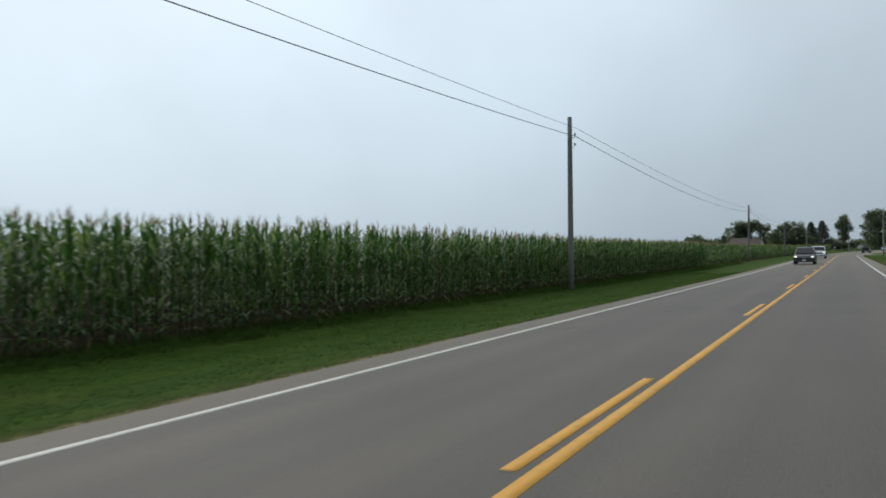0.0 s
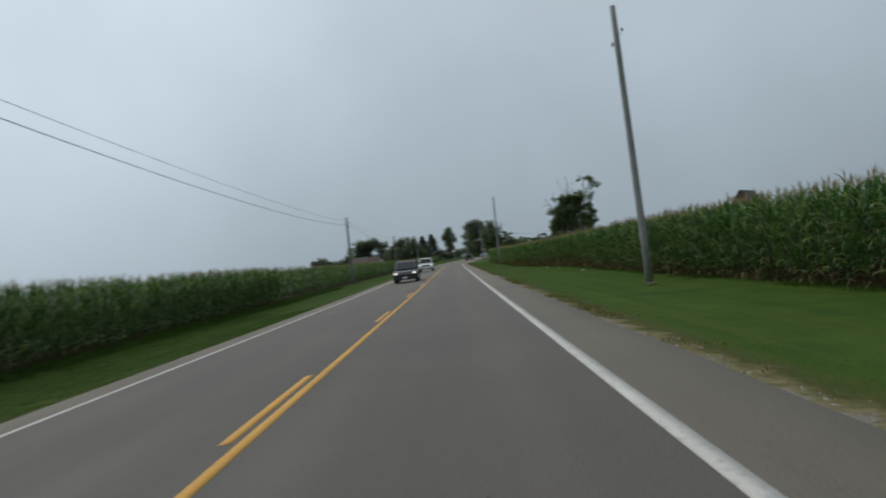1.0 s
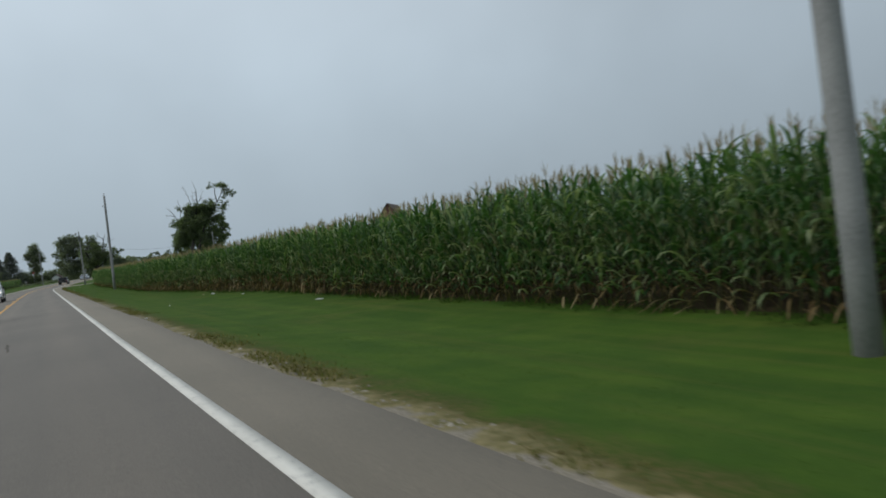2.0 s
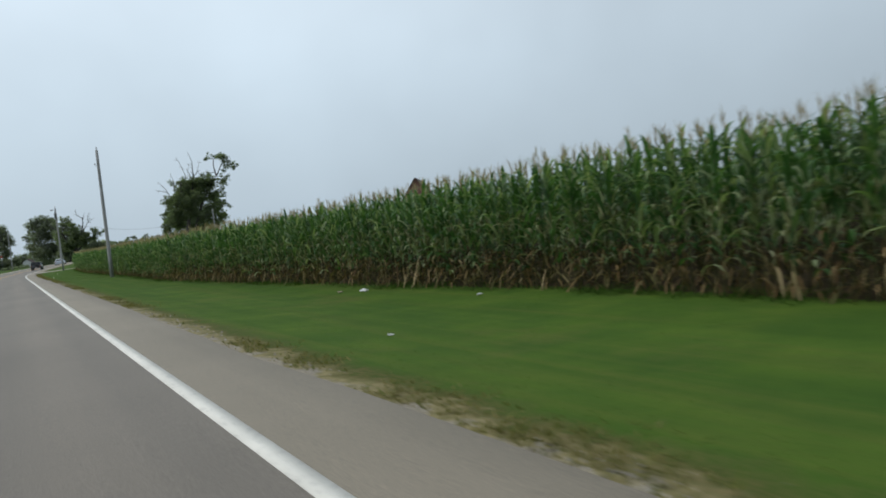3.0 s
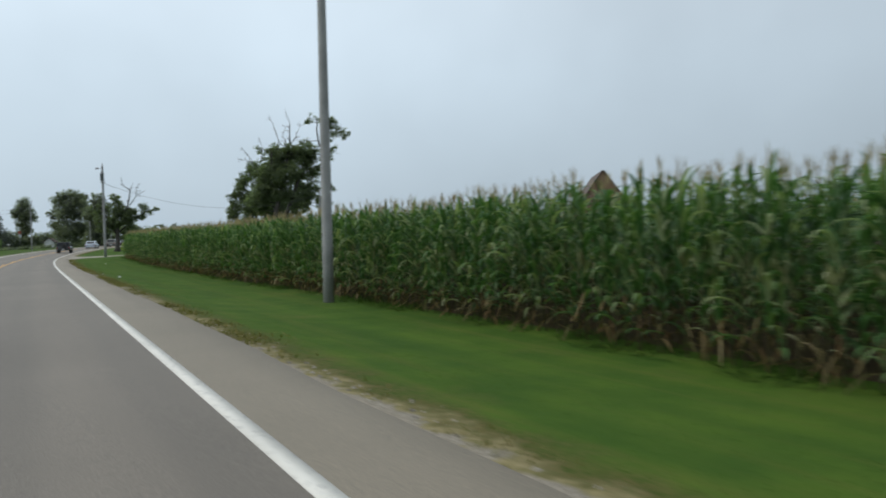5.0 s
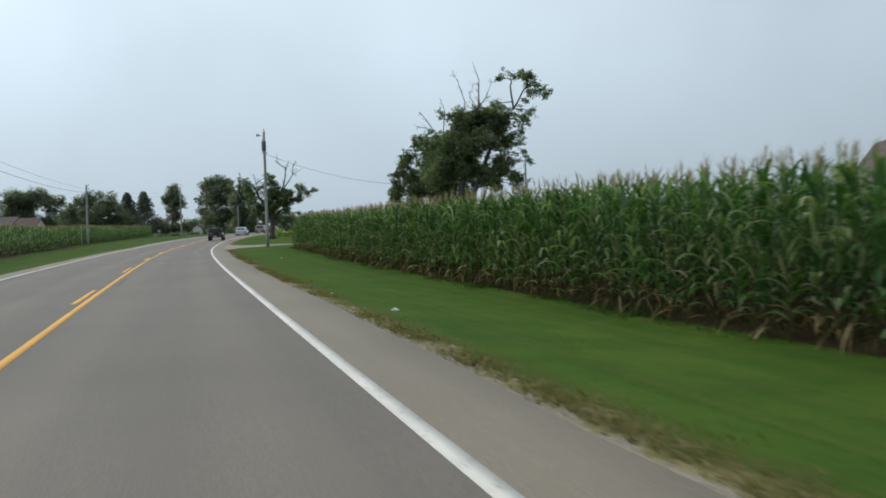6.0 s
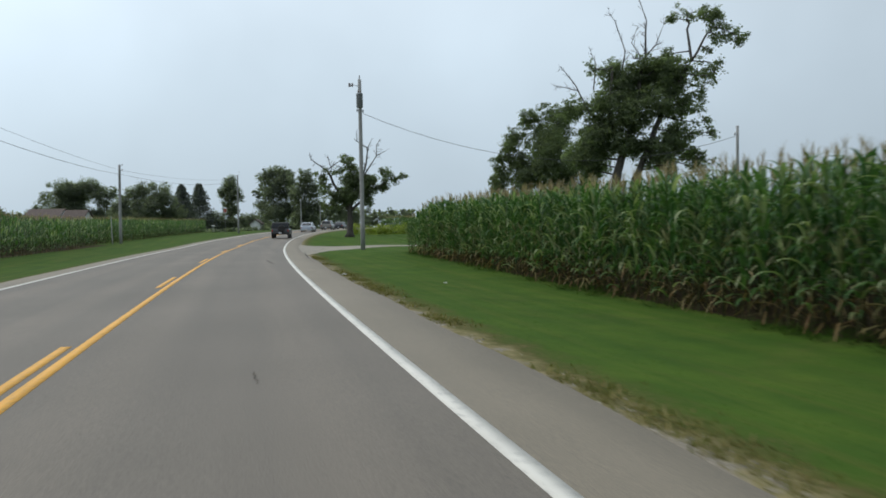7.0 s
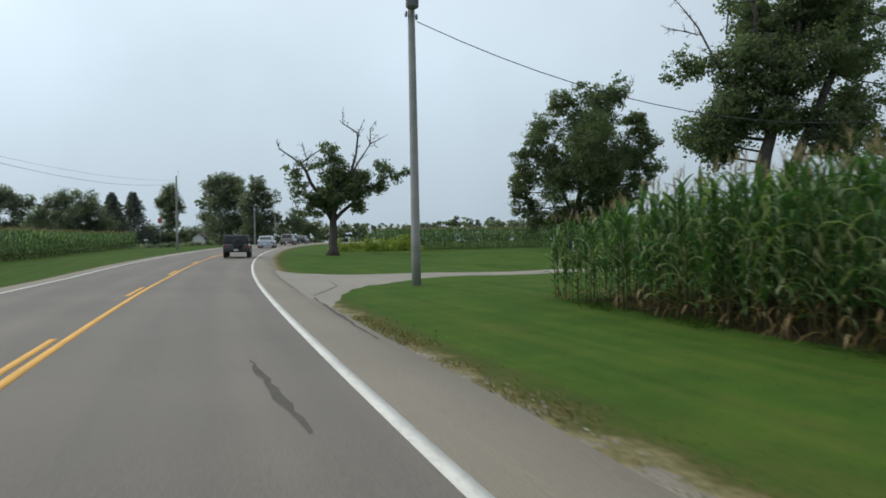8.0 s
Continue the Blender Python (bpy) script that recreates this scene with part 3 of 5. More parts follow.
def leaf_strip(length, width, az, e0, e1, base, n, fold, droop=1.3):
    """An arching leaf: rises at e0, ends at e1; three points across where it is folded, else two."""
    t = np.linspace(0, 1, n)
    el = np.radians(e0 + (e1 - e0) * t ** droop)
    dl = length / (n - 1)
    r = np.concatenate([[0], np.cumsum(np.cos(el[:-1]) * dl)])
    z = np.concatenate([[0], np.cumsum(np.sin(el[:-1]) * dl)])
    w = width * np.interp(t, [0, 0.2, 0.5, 0.8, 1], [0.5, 0.95, 1.0, 0.62, 0.05]) / 2
    d, q = np.array([math.cos(az), math.sin(az), 0]), np.array([-math.sin(az), math.cos(az), 0])
    c = np.array(base) + r[:, None] * d + z[:, None] * [0, 0, 1]
    up = np.stack([-np.sin(el) * d[0], -np.sin(el) * d[1], np.cos(el)], 1)
    a = c + w[:, None] * q + fold * w[:, None] * up
    b = c - w[:, None] * q + fold * w[:, None] * up
    cols = [a, c, b] if fold else [a, b]
    k = len(cols)
    V = np.stack(cols, 1).reshape(-1, 3)
    i = np.arange(n - 1)[:, None] * k + np.arange(k - 1)[None]
    return V, np.stack([i, i + 1, i + k + 1, i + k], -1).reshape(-1, 4)


def corn_plant(rng, detail, dry_to=0.62):
    """One plant: stalk, arching leaves (the lowest ones dry), ears and a tassel."""
    V, F, M = [], [], []

    def add(v, f, m):
        F.append(f + sum(len(a) for a in V))
        V.append(v)
        M.append(np.full(len(f), m))

    H = rng.uniform(2.0, 2.2)
    lean = rng.normal(0, 0.035, 2)
    sides, levels = (5, 5) if detail > 1 else (3, 3)
    zs = np.linspace(-0.05, H, levels)
    rad = np.interp(zs, [0, H], [0.0125, 0.005])
    ang = np.arange(sides) * 2 * math.pi / sides
    ring = np.stack([np.cos(ang), np.sin(ang)], 1)
    v = np.concatenate([np.column_stack([ring * r + lean * z, np.full(sides, z)]) for z, r in zip(zs, rad)])
    i = np.arange(levels - 1)[:, None] * sides + np.arange(sides)[None]
    j = np.arange(levels - 1)[:, None] * sides + (np.arange(sides)[None] + 1) % sides
    add(v, np.stack([i, j, j + sides, i + sides], -1).reshape(-1, 4), 2)
    n_leaf = (9, 17, 22)[detail]
    plane = rng.uniform(0, math.pi)
    low = 0.22 if detail == 0 else 0.18
    for k in range(n_leaf):
        h = low + (H - 0.18 - low) * (k + rng.uniform(-0.3, 0.3)) / (n_leaf - 1)
        h = min(max(h, 0.12), H - 0.1)
        az = plane + math.pi * (k % 2) + rng.normal(0, 0.35)
        base = (lean[0] * h, lean[1] * h, h)
        dry, fading = h < rng.uniform(0.3, 1.0) * dry_to, False
        if dry:
            L, W, e0, e1 = rng.uniform(0.25, 0.55), rng.uniform(0.018, 0.038), rng.uniform(-60, 60), rng.uniform(-95, -10)
            v, f = leaf_strip(L, W, az, e0, e1, base, 5 if detail > 0 else 4, 0.5 if detail > 1 else 0.0, 0.6)
        else:
            top = h / H
            fading = 0.3 < h < 1.35 and rng.rand() < (0.34 if dry_to > 0.7 else 0.15 if dry_to > 0.4 else 0.06)
            L = rng.uniform(0.46, 0.74) * (1 - 0.5 * max(0, top - 0.72) / 0.28) * (0.65 if fading else 1.0) * (0.72 if h < 0.6 else 1.0)
            e0 = min(88, rng.uniform(52, 80) + 30 * max(0, top - 0.7)) - (15 if fading else 0) - 45 * max(0, 0.7 - h) / 0.7
            e1 = rng.uniform(-100, -45) + 85 * max(0, top - 0.72) / 0.28 + rng.normal(0, 10)
            W = rng.uniform(0.048, 0.080) * (0.8 if fading else 1.0)
            v, f = leaf_strip(L, W, az, e0, min(e1, 70), base, 6 if detail > 1 else (5 if detail > 0 else 4), 0.45 if detail > 1 else 0.0, rng.uniform(1.0, 2.0))
        add(v, f, 1 if dry else (5 if fading else 0))
    if detail > 1:
        # snapped dry leaves hang at odd angles about the foot
        for h in rng.uniform(0.1, 0.75, 4 if dry_to > 0.7 else 2):
            e = rng.uniform(-70, 25)
            v, f = leaf_strip(rng.uniform(0.2, 0.42), rng.uniform(0.016, 0.034), rng.uniform(0, 6.3), e, e - rng.uniform(0, 60), (lean[0] * h, lean[1] * h, h), 4, 0.0)
            add(v, f, 1)
    if detail > 0:
        for h in rng.uniform(0.85, 1.2, 2 if detail > 1 else 1):
            az = rng.uniform(0, 6.3)
            d = np.array([math.cos(az) * 0.42, math.sin(az) * 0.42, 0.9])
            p0 = np.array([lean[0] * h, lean[1] * h, h])
            q = np.array([-math.sin(az), math.cos(az), 0])
            n3 = np.cross(d, q)
            vs = []
            for t, r in ((0, 0.014), (0.3, 0.028), (0.7, 0.024), (1, 0.004)):
                vs += [p0 + d * 0.26 * t + r * (q * math.cos(a) + n3 * math.sin(a)) for a in (0, 1.57, 3.14, 4.71)]
            i = np.arange(3)[:, None] * 4 + np.arange(4)[None]
            j = np.arange(3)[:, None] * 4 + (np.arange(4)[None] + 1) % 4
            add(np.array(vs), np.stack([i, j, j + 4, i + 4], -1).reshape(-1, 4), 4)
    tip = np.array([lean[0] * H, lean[1] * H, H - 0.02])
    for k in range((5, 7, 8)[detail]):
        az = rng.uniform(0, 6.3)
        e = 88 if k == 0 else rng.uniform(60, 84)
        v, f = leaf_strip(rng.uniform(0.24, 0.34) if k == 0 else rng.uniform(0.14, 0.24), 0.012 if detail > 1 else 0.014, az, e, e - (4 if k == 0 else 26), tip + [0, 0, 0.02 * k], 3, 0.0)
        add(v, f, 3)
    return np.concatenate(V), np.concatenate(F), np.concatenate(M)


def plant_field(name, groups, seed, label, dry_to=0.62):
    """Many plants in one mesh: groups of (x, y, size, detail)."""
    rng = np.random.RandomState(seed)
    kinds = {d: [corn_plant(rng, d, dry_to) for _ in range(k)] for d, k in ((0, 8), (1, 14), (2, 22))}
    VV, FF, MM, base = [], [], [], 0
    for x, y, size, detail in groups:
        z = ground_z(x, y) - 0.02
        pick = rng.randint(0, len(kinds[detail]), len(x))
        turn = rng.uniform(0, 2 * math.pi, len(x))
        tall = size * np.clip(rng.normal(1.0, 0.022, len(x)), 0.93, 1.05)
        for k, (v, f, m) in enumerate(kinds[detail]):
            w = np.where(pick == k)[0]
            if not len(w):
                continue
            c, s = np.cos(turn[w])[:, None], np.sin(turn[w])[:, None]
            X = (v[:, 0] * c - v[:, 1] * s) * tall[w, None] + x[w, None]
            Y = (v[:, 0] * s + v[:, 1] * c) * tall[w, None] + y[w, None]
            Z = v[:, 2] * tall[w, None] + z[w, None]
            VV.append(np.stack([X, Y, Z], -1).reshape(-1, 3))
            FF.append((f[None] + (base + np.arange(len(w)) * len(v))[:, None, None]).reshape(-1, 4))
            MM.append(np.tile(m, len(w)))
            base += len(w) * len(v)
    me = big_mesh(name, np.concatenate(VV), np.concatenate(FF), [M_CORN, M_DRY, M_STALK, M_TASSEL, M_HUSK, M_FADE], np.concatenate(MM))
    return tagged(new(name, me), label, "corn field", kind="stuff")


def canopy(name, seed, rows, label):
    """The field's deep rows, of which only the upper leaves are open to view."""
    rng = np.random.RandomState(seed)
    x, y = np.concatenate([r[0] for r in rows]), np.concatenate([r[1] for r in rows])
    mix = rng.permutation(len(x))
    x, y = x[mix], y[mix]
    x, y = np.tile(x, 2) + rng.normal(0, 0.28, 2 * len(x)), np.tile(y, 2) + rng.normal(0, 0.12, 2 * len(y))
    n = len(x)
    tall = rng.uniform(1.5, 2.05, n)
    # towards the field's front the lower leaves count too
    xl, yl = (np.concatenate([r[i] for r in rows[:12]]) for i in (0, 1))
    low = len(xl)
    x, y = np.concatenate([x, xl]), np.concatenate([y, yl])
    tall = np.concatenate([tall, rng.uniform(0.2, 1.5, low)])
    n += low
    z = ground_z(x, y) + tall
    az = rng.uniform(0, 2 * math.pi, n)
    L, w, rise = rng.uniform(0.75, 1.1, n), rng.uniform(0.085, 0.13, n), rng.uniform(0.0, 0.3, n)
    d, q = np.stack([np.cos(az), np.sin(az), 0 * az], 1), np.stack([-np.sin(az), np.cos(az), 0 * az], 1)
    base = np.stack([x, y, z], 1)
    mid = base + d * (0.5 * L)[:, None] + np.stack([0 * z, 0 * z, rise], 1)
    tip = base + d * L[:, None] + np.stack([0 * z, 0 * z, rise - 0.3], 1)
    V = np.stack([base, mid + q * w[:, None], tip, mid - q * w[:, None]], 1)
    # every second one carries a tassel
    m = (n - low) // 4
    foot = np.stack([x[:m], y[:m], ground_z(x[:m], y[:m]) + rng.uniform(1.98, 2.1, m)], 1)
    lean = np.stack([rng.normal(0, 0.03, m), rng.normal(0, 0.03, m), rng.uniform(0.24, 0.34, m)], 1)
    T = np.stack([foot, foot + lean * 0.4 + q[:m] * 0.03, foot + lean, foot + lean * 0.4 - q[:m] * 0.03], 1)
    V = np.concatenate([V, T]).reshape(-1, 3)
    me = big_mesh(name, V, np.arange(len(V)).reshape(-1, 4), [M_CORN, M_TASSEL], np.repeat([0, 1], [n, m]))
    return tagged(new(name, me), label, "corn field", kind="stuff")


def row(rng, s0, s1, gap, u, keep):
    """Plants of one row along the road at the distance u, where keep(s, u) allows."""
    s = np.arange(s0, s1, gap)
    s = s + rng.normal(0, 0.25 * gap, len(s))
    uu = u + field_edge(s) - 7.9 + rng.normal(0, 0.04, len(s))
    ok = keep(s, uu)
    return place(s[ok], uu[ok])


def build_right_field():
    rng = np.random.RandomState(11)

    def keep(s, u):
        # the near corner by the driveway is rounded off
        return (s < 195.3 - 0.4 * np.maximum(0, 10.5 - u) ** 1.2) & (rng.rand(len(s)) < 0.96)

    first, groups, beyond = [], [], []
    for k in range(10):
        u = 7.9 + 0.76 * k
        if k < 1:
            detail, gap, s0 = 2, 0.18, 28
        elif k < 3:
            detail, gap, s0 = 1, 0.2, 26
        else:
            detail, gap, s0 = 0, 0.4 if k < 7 else 0.7, 22
        x, y = row(rng, s0, 188 if k > 2 else 196, gap, u, keep)
        if k > 2:
            # the field's end stands open to the lawn
            xe, ye = row(rng, 188, 196, 0.2, u, keep)
            x, y, detail = np.concatenate([x, xe]), np.concatenate([y, ye]), np.concatenate([np.zeros(len(x), int), np.ones(len(xe), int)])
        s, _ = along(x, y)
        size = np.interp(s, [30, 50, 66, 76, 86, 96, 108, 122, 150, 180], [1.13, 1.145, 1.195, 1.195, 1.155, 1.11, 1.095, 1.135, 1.185, 1.20]) + 0.012 * np.sin(s * 0.13) - 0.03 * (k == 0)
        size = size * (1 - 0.28 * smooth(s + 0.4 * (12 - np.minimum(12, u)), 189.5, 195.5))
        for part_of, lo, hi in ((first, 0, 70), (groups, 70, 108), (beyond, 108, 300)):
            w = (s >= lo) & (s < hi)
            for d in np.unique(np.broadcast_to(detail, w.shape)[w]):
                at = w & (np.broadcast_to(detail, w.shape) == d)
                part_of.append((x[at], y[at], size[at], int(d)))
    plant_field("corn_field", first, 27, "tall dark green corn with tan tassels and few dry leaves", 0.5)
    plant_field("corn_field", groups, 21, "tall green corn with many dry tan lower leaves", 0.84)
    plant_field("corn_field", beyond, 24, "tall green corn with grey tassels beside the lawn", 0.5)
    at = np.arange(20, 194, 0.29)
    canopy("corn_canopy", 25, [place(at, field_edge(at) + 0.76 * k) for k in (*range(5, 30), *range(30, 100, 2))], "deep rows of green corn tops filling the field")


LEFT_FRONT = ((-60, -11.9), (30, -11.7), (100, -12.3), (225, -12.0), (262, -9.2), (294, -5.0))


def build_left_field():
    rng = np.random.RandomState(12)
    fy, fx = np.array(LEFT_FRONT).T
    groups = []
    for k in range(7):
        if k < 2:
            spans = [(-8, 70, 0.14 if k == 0 else 0.18, 1), (70, 292, 0.24 if k == 0 else 0.5, 0)]
        elif k < 5:
            spans = [(-10, 70, 0.24, 0), (70, 292, 0.8, 0)]
        else:
            spans = [(-10, 292, 1.2, 0)]
        for y0, y1, gap, detail in spans:
            y = np.arange(y0, y1, gap)
            y = y + rng.normal(0, 0.25 * gap, len(y))
            x = np.interp(y, fy, fx) - 0.76 * k + rng.normal(0, 0.04, len(y))
            ok = (rng.rand(len(y)) < 0.96) & ~((y > 268) & (x < -26))
            groups.append((x[ok], y[ok], 1.035 + 0.045 * smooth(y[ok], 110, 150) + 0.015 * np.sin(y[ok] * 0.11), detail))
    plant_field("corn_field", groups, 22, "dense dark green corn beyond the grass ditch", 0.3)
    rows = []
    for k in (*range(4, 22), *range(22, 46, 2)):
        y = np.arange(-45, 288, 0.33)
        x = np.interp(y, fy, fx) - 0.76 * k
        ok = ~((y > 268) & (x < -26))
        rows.append((x[ok], y[ok]))
    canopy("corn_canopy", 26, rows, "deep rows of dark green corn tops filling the far field")


def build_back_field():
    rng = np.random.RandomState(13)
    groups = []
    for k in range(12):
        x = np.arange(19.5, 75, 0.17 if k < 2 else 0.42)
        x = x + rng.normal(0, 0.07, len(x))
        y = 245.5 - 0.06 * (x - 17) + 0.76 * k + rng.normal(0, 0.04, len(x))
        ok = (rng.rand(len(x)) < 0.95) & ~((x < 47) & (x > 35.5) & (y < 243))
        groups.append((x[ok], y[ok], np.full(ok.sum(), 0.98), 0))
    plant_field("corn_field", groups, 23, "far green corn field behind the lawn and driveway", 0.15)


build_right_field()
build_left_field()
build_back_field()

# ---- grass blades on the verges and the lawn ----


def build_grass(name, seed, n, s0, s1, u_of, tall, label, mat=M_BLADE, spread=(1.8, 3.5)):
    rng = np.random.RandomState(seed)
    s = rng.uniform(s0, s1, n)
    u, ok = u_of(rng, s)
    x, y = place(s[ok], u[ok])
    z = ground_z(x, y) - 0.004
    tilt = (ground_z(x + 0.2, y) - ground_z(x - 0.2, y)) / 0.4
    m = len(x)
    lush = 0.92 + 0.16 * (0.5 + 0.5 * np.sin(x * 1.9 + 2 * np.sin(y * 0.35)) * np.sin(y * 0.8))
    V = []
    for b in range(6):
        az = rng.uniform(0, 2 * math.pi, m)
        h = tall * lush * rng.uniform(0.35, 1.0, m)
        out = tall * rng.uniform(*spread, m)
        w = rng.uniform(0.006, 0.012, m) * 1.3
        ox, oy = x + rng.uniform(-0.2, 0.2, m), y + rng.uniform(-0.3, 0.3, m)
        dx, dy = np.cos(az), np.sin(az)
        foot = z + (ox - x) * tilt
        a = np.stack([ox - dy * w, oy + dx * w, foot - 0.008], 1)
        c = np.stack([ox + dy * w, oy - dx * w, foot - 0.008], 1)
        t = np.stack([ox + dx * out, oy + dy * out, foot + dx * out * tilt + h], 1)
        V.append(np.stack([a, c, t], 1))
    V = np.concatenate(V).reshape(-1, 3)
    me = big_mesh(name, V, np.arange(len(V)).reshape(-1, 3), [mat])
    return tagged(new(name, me), label, "grass", kind="stuff")


def right_verge(rng, s):
    u = R_EDGE + 0.25 + (field_edge(s) - R_EDGE - 0.35) * rng.rand(len(s)) ** 1.1
    d = u - R_EDGE
    ok = rng.rand(len(s)) < smooth(d + 0.5 * np.sin(s * 0.9) * 0.5 + 0.15 * np.sin(s * 2.7), 0.35, 1.05)
    ok &= off_driveway(s, u)
    return u, ok


def left_verge(rng, s):
    u = L_EDGE - 0.2 - 4.9 * rng.rand(len(s))
    return u, np.ones(len(s), bool)


def lawn(rng, s):
    u = R_EDGE + 0.4 + 22 * rng.rand(len(s)) ** 1.4
    keep = off_driveway(s, u) & ~((u > 7.7) & (s < 195.5)) & ~((u < 7.7) & (s < 196))
    return u, keep


def pavement_edge(rng, s):
    u = R_EDGE + 0.06 + np.abs(rng.normal(0, 0.28, len(s)))
    return u, (np.sin(s * 1.1) + np.sin(s * 2.9 + 1) + np.sin(s * 0.37) + rng.normal(0, 0.5, len(s)) > 0.9 - 0.9 * smooth(s, 120, 140)) & off_driveway(s, u)


def field_foot(rng, s):
    u = field_edge(s) - 0.4 + 0.9 * rng.rand(len(s))
    return u, np.sin(s * 0.7) + np.sin(s * 1.9 + 1) + rng.normal(0, 0.7, len(s)) > 0.1


def left_foot(rng, s):
    return -10.9 - 1.3 * rng.rand(len(s)), np.ones(len(s), bool)


build_grass("verge_grass", 31, 46000, 26, 196, right_verge, 0.014, "short mown roadside grass with straw at its edge", M_BLADE, (2.2, 4.5))
build_grass("verge_grass", 32, 13000, 2, 58, left_verge, 0.045, "roadside ditch grass with shade put into its green", M_DITCHBLADE, (1.8, 4.0))
build_grass("edge_straw", 36, 11000, 26, 192, pavement_edge, 0.06, "dry straw and olive weeds along the crumbling pavement edge", M_STRAW, (0.4, 1.5))
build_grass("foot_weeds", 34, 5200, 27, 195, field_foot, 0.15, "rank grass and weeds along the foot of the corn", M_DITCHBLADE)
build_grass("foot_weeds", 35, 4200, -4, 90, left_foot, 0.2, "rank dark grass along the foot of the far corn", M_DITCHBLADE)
build_grass("lawn_grass", 33, 20000, 184, 250, lawn, 0.014, "bright mown lawn grass round the driveway mouth")

# ---- poles and cables ----


def utility_pole(base, top, mat, label, sides=12, r0=0.15, r1=0.105, fittings=()):
    b, t = Vector(base), Vector(top)
    ob = thing("utility_pole", b.x, b.y, b.z, label, "utility pole", "roadside utility poles")
    d = t - b
    n = 7
    pts = [d * (i / n) - (Vector((0, 0, 0.3)) if i == 0 else Vector()) for i in range(n + 1)]
    shaft = part("shaft", tube_into(bmesh.new(), pts, [r0 + (r1 - r0) * i / n for i in range(n + 1)], sides), mat, ob)
    for kind, h, az in fittings:
        p0 = d * (h / d.z)
        out = Vector((math.cos(az), math.sin(az), 0))
        if kind == "insulator":
            bm = tube_into(bmesh.new(), [p0 + out * 0.09, p0 + out * 0.22, p0 + out * 0.24 + Vector((0, 0, 0.10))], [0.012, 0.012, 0.012], 6)
            arm = part("bracket", bm, M_STEEL, ob)
            q = p0 + out * 0.24 + Vector((0, 0, 0.09))
            part("insulator", lathe([(0.02, 0), (0.05, 0.01), (0.03, 0.035), (0.048, 0.05), (0.028, 0.075), (0.04, 0.09), (0.015, 0.12)], 12, q), M_CERAMIC, arm)
        elif kind == "transformer":
            q = p0 + out * 0.36
            can = part("transformer", lathe([(0.17, 0), (0.2, 0.03), (0.2, 0.78), (0.21, 0.8), (0.21, 0.84), (0.12, 0.9), (0.02, 0.92)], 18, q), M_CAN, ob, "grey steel transformer can")
            for a in (-0.08, 0.08):
                part("bushing", lathe([(0.035, 0), (0.05, 0.03), (0.03, 0.07), (0.045, 0.1), (0.028, 0.14), (0.035, 0.17), (0.012, 0.2)], 10, q + Vector((a, 0, 0.86))), M_CERAMIC, can)
            part("hanger", block(min(0, out.x * 0.2) + p0.x - 0.03, max(0, out.x * 0.2) + p0.x + 0.03, p0.y - 0.04, p0.y + 0.04, p0.z + 0.3, p0.z + 0.4), M_STEEL, ob)
        elif kind == "arm":
            side = Vector((-out.y, out.x, 0))
            bm = tube_into(bmesh.new(), [p0, p0 + out * 0.35 + Vector((0, 0, 0.08)), p0 + out * 0.62 + Vector((0, 0, 0.03))], [0.022, 0.02, 0.018], 6)
            arm = part("bracket_arm", bm, M_STEEL, ob)
            for k, rr in ((0.45, 0.07), (0.62, 0.09)):
                q = p0 + out * k
                part("insulator", lathe([(0.02, -0.12), (rr, -0.09), (0.03, -0.05), (rr, -0.01), (0.03, 0.03), (rr, 0.06), (0.02, 0.12)], 12, q + Vector((0, 0, 0.08))), M_CERAMIC, arm)
        elif kind == "pin":
            part("pin_insulator", lathe([(0.015, 0), (0.02, 0.1), (0.05, 0.12), (0.03, 0.16), (0.045, 0.2), (0.012, 0.26)], 10, d), M_CERAMIC, ob)
        elif kind == "clamp":
            part("cable_clamp", lathe([(0.0, -0.10), (0.04, -0.08), (0.05, 0), (0.04, 0.08), (0.01, 0.1)], 10, p0 + out * 0.18), M_STEEL, ob)
    return ob


GREY, DARK = "weathered grey wooden utility pole standing in grass", "grey-brown weathered utility pole beside the corn"
utility_pole((7.36, 48.7, gz(7.36, 48.7)), (7.22, 48.8, 10.3), M_POLE, "leaning weathered grey wooden pole on the verge", fittings=(("insulator", 9.6, 0.0), ("clamp", 9.2, 3.1)))
utility_pole((6.95, 128.95, gz(6.95, 128.95)), (7.08, 129.1, 10.05), M_POLE, GREY, fittings=(("insulator", 9.0, math.pi), ("pin", 10, 0)))
utility_pole((7.5, 199.85, gz(7.5, 199.85)), (7.5, 200.0, 10.65), M_POLE, "grey utility pole with a transformer by the driveway", fittings=(("transformer", 8.7, -1.8), ("arm", 10.05, math.pi), ("pin", 10.4, 0), ("clamp", 8.55, 0.1), ("clamp", 8.6, 3.2)))
LEFT_POLES = [((-10.9, -43.0), 7.3), ((-10.95, 29.65), 7.35), ((-11.55, 100.9), 7.42), ((-11.6, 164.0), 7.5), ((-10.25, 227.5), 7.68), ((0.4, 270.7), 10.0)]
for (x, y), top in LEFT_POLES:
    utility_pole((x, y, gz(x, y)), (x + 0.06 * math.sin(y), y + 0.1, top), M_DARKPOLE if y < 200 else M_POLE, DARK if y < 200 else GREY, r0=0.14, r1=0.1, fittings=(("insulator", top - 0.55, 0.0), ("insulator", top - 1.0, 0.0)))
utility_pole((32.1, 196.2, gz(32.1, 196.2)), (32.1, 196.2, 7.9), M_POLE, "short grey service pole beside the big tree", r0=0.12, r1=0.09, fittings=(("clamp", 7.2, 3.0),))
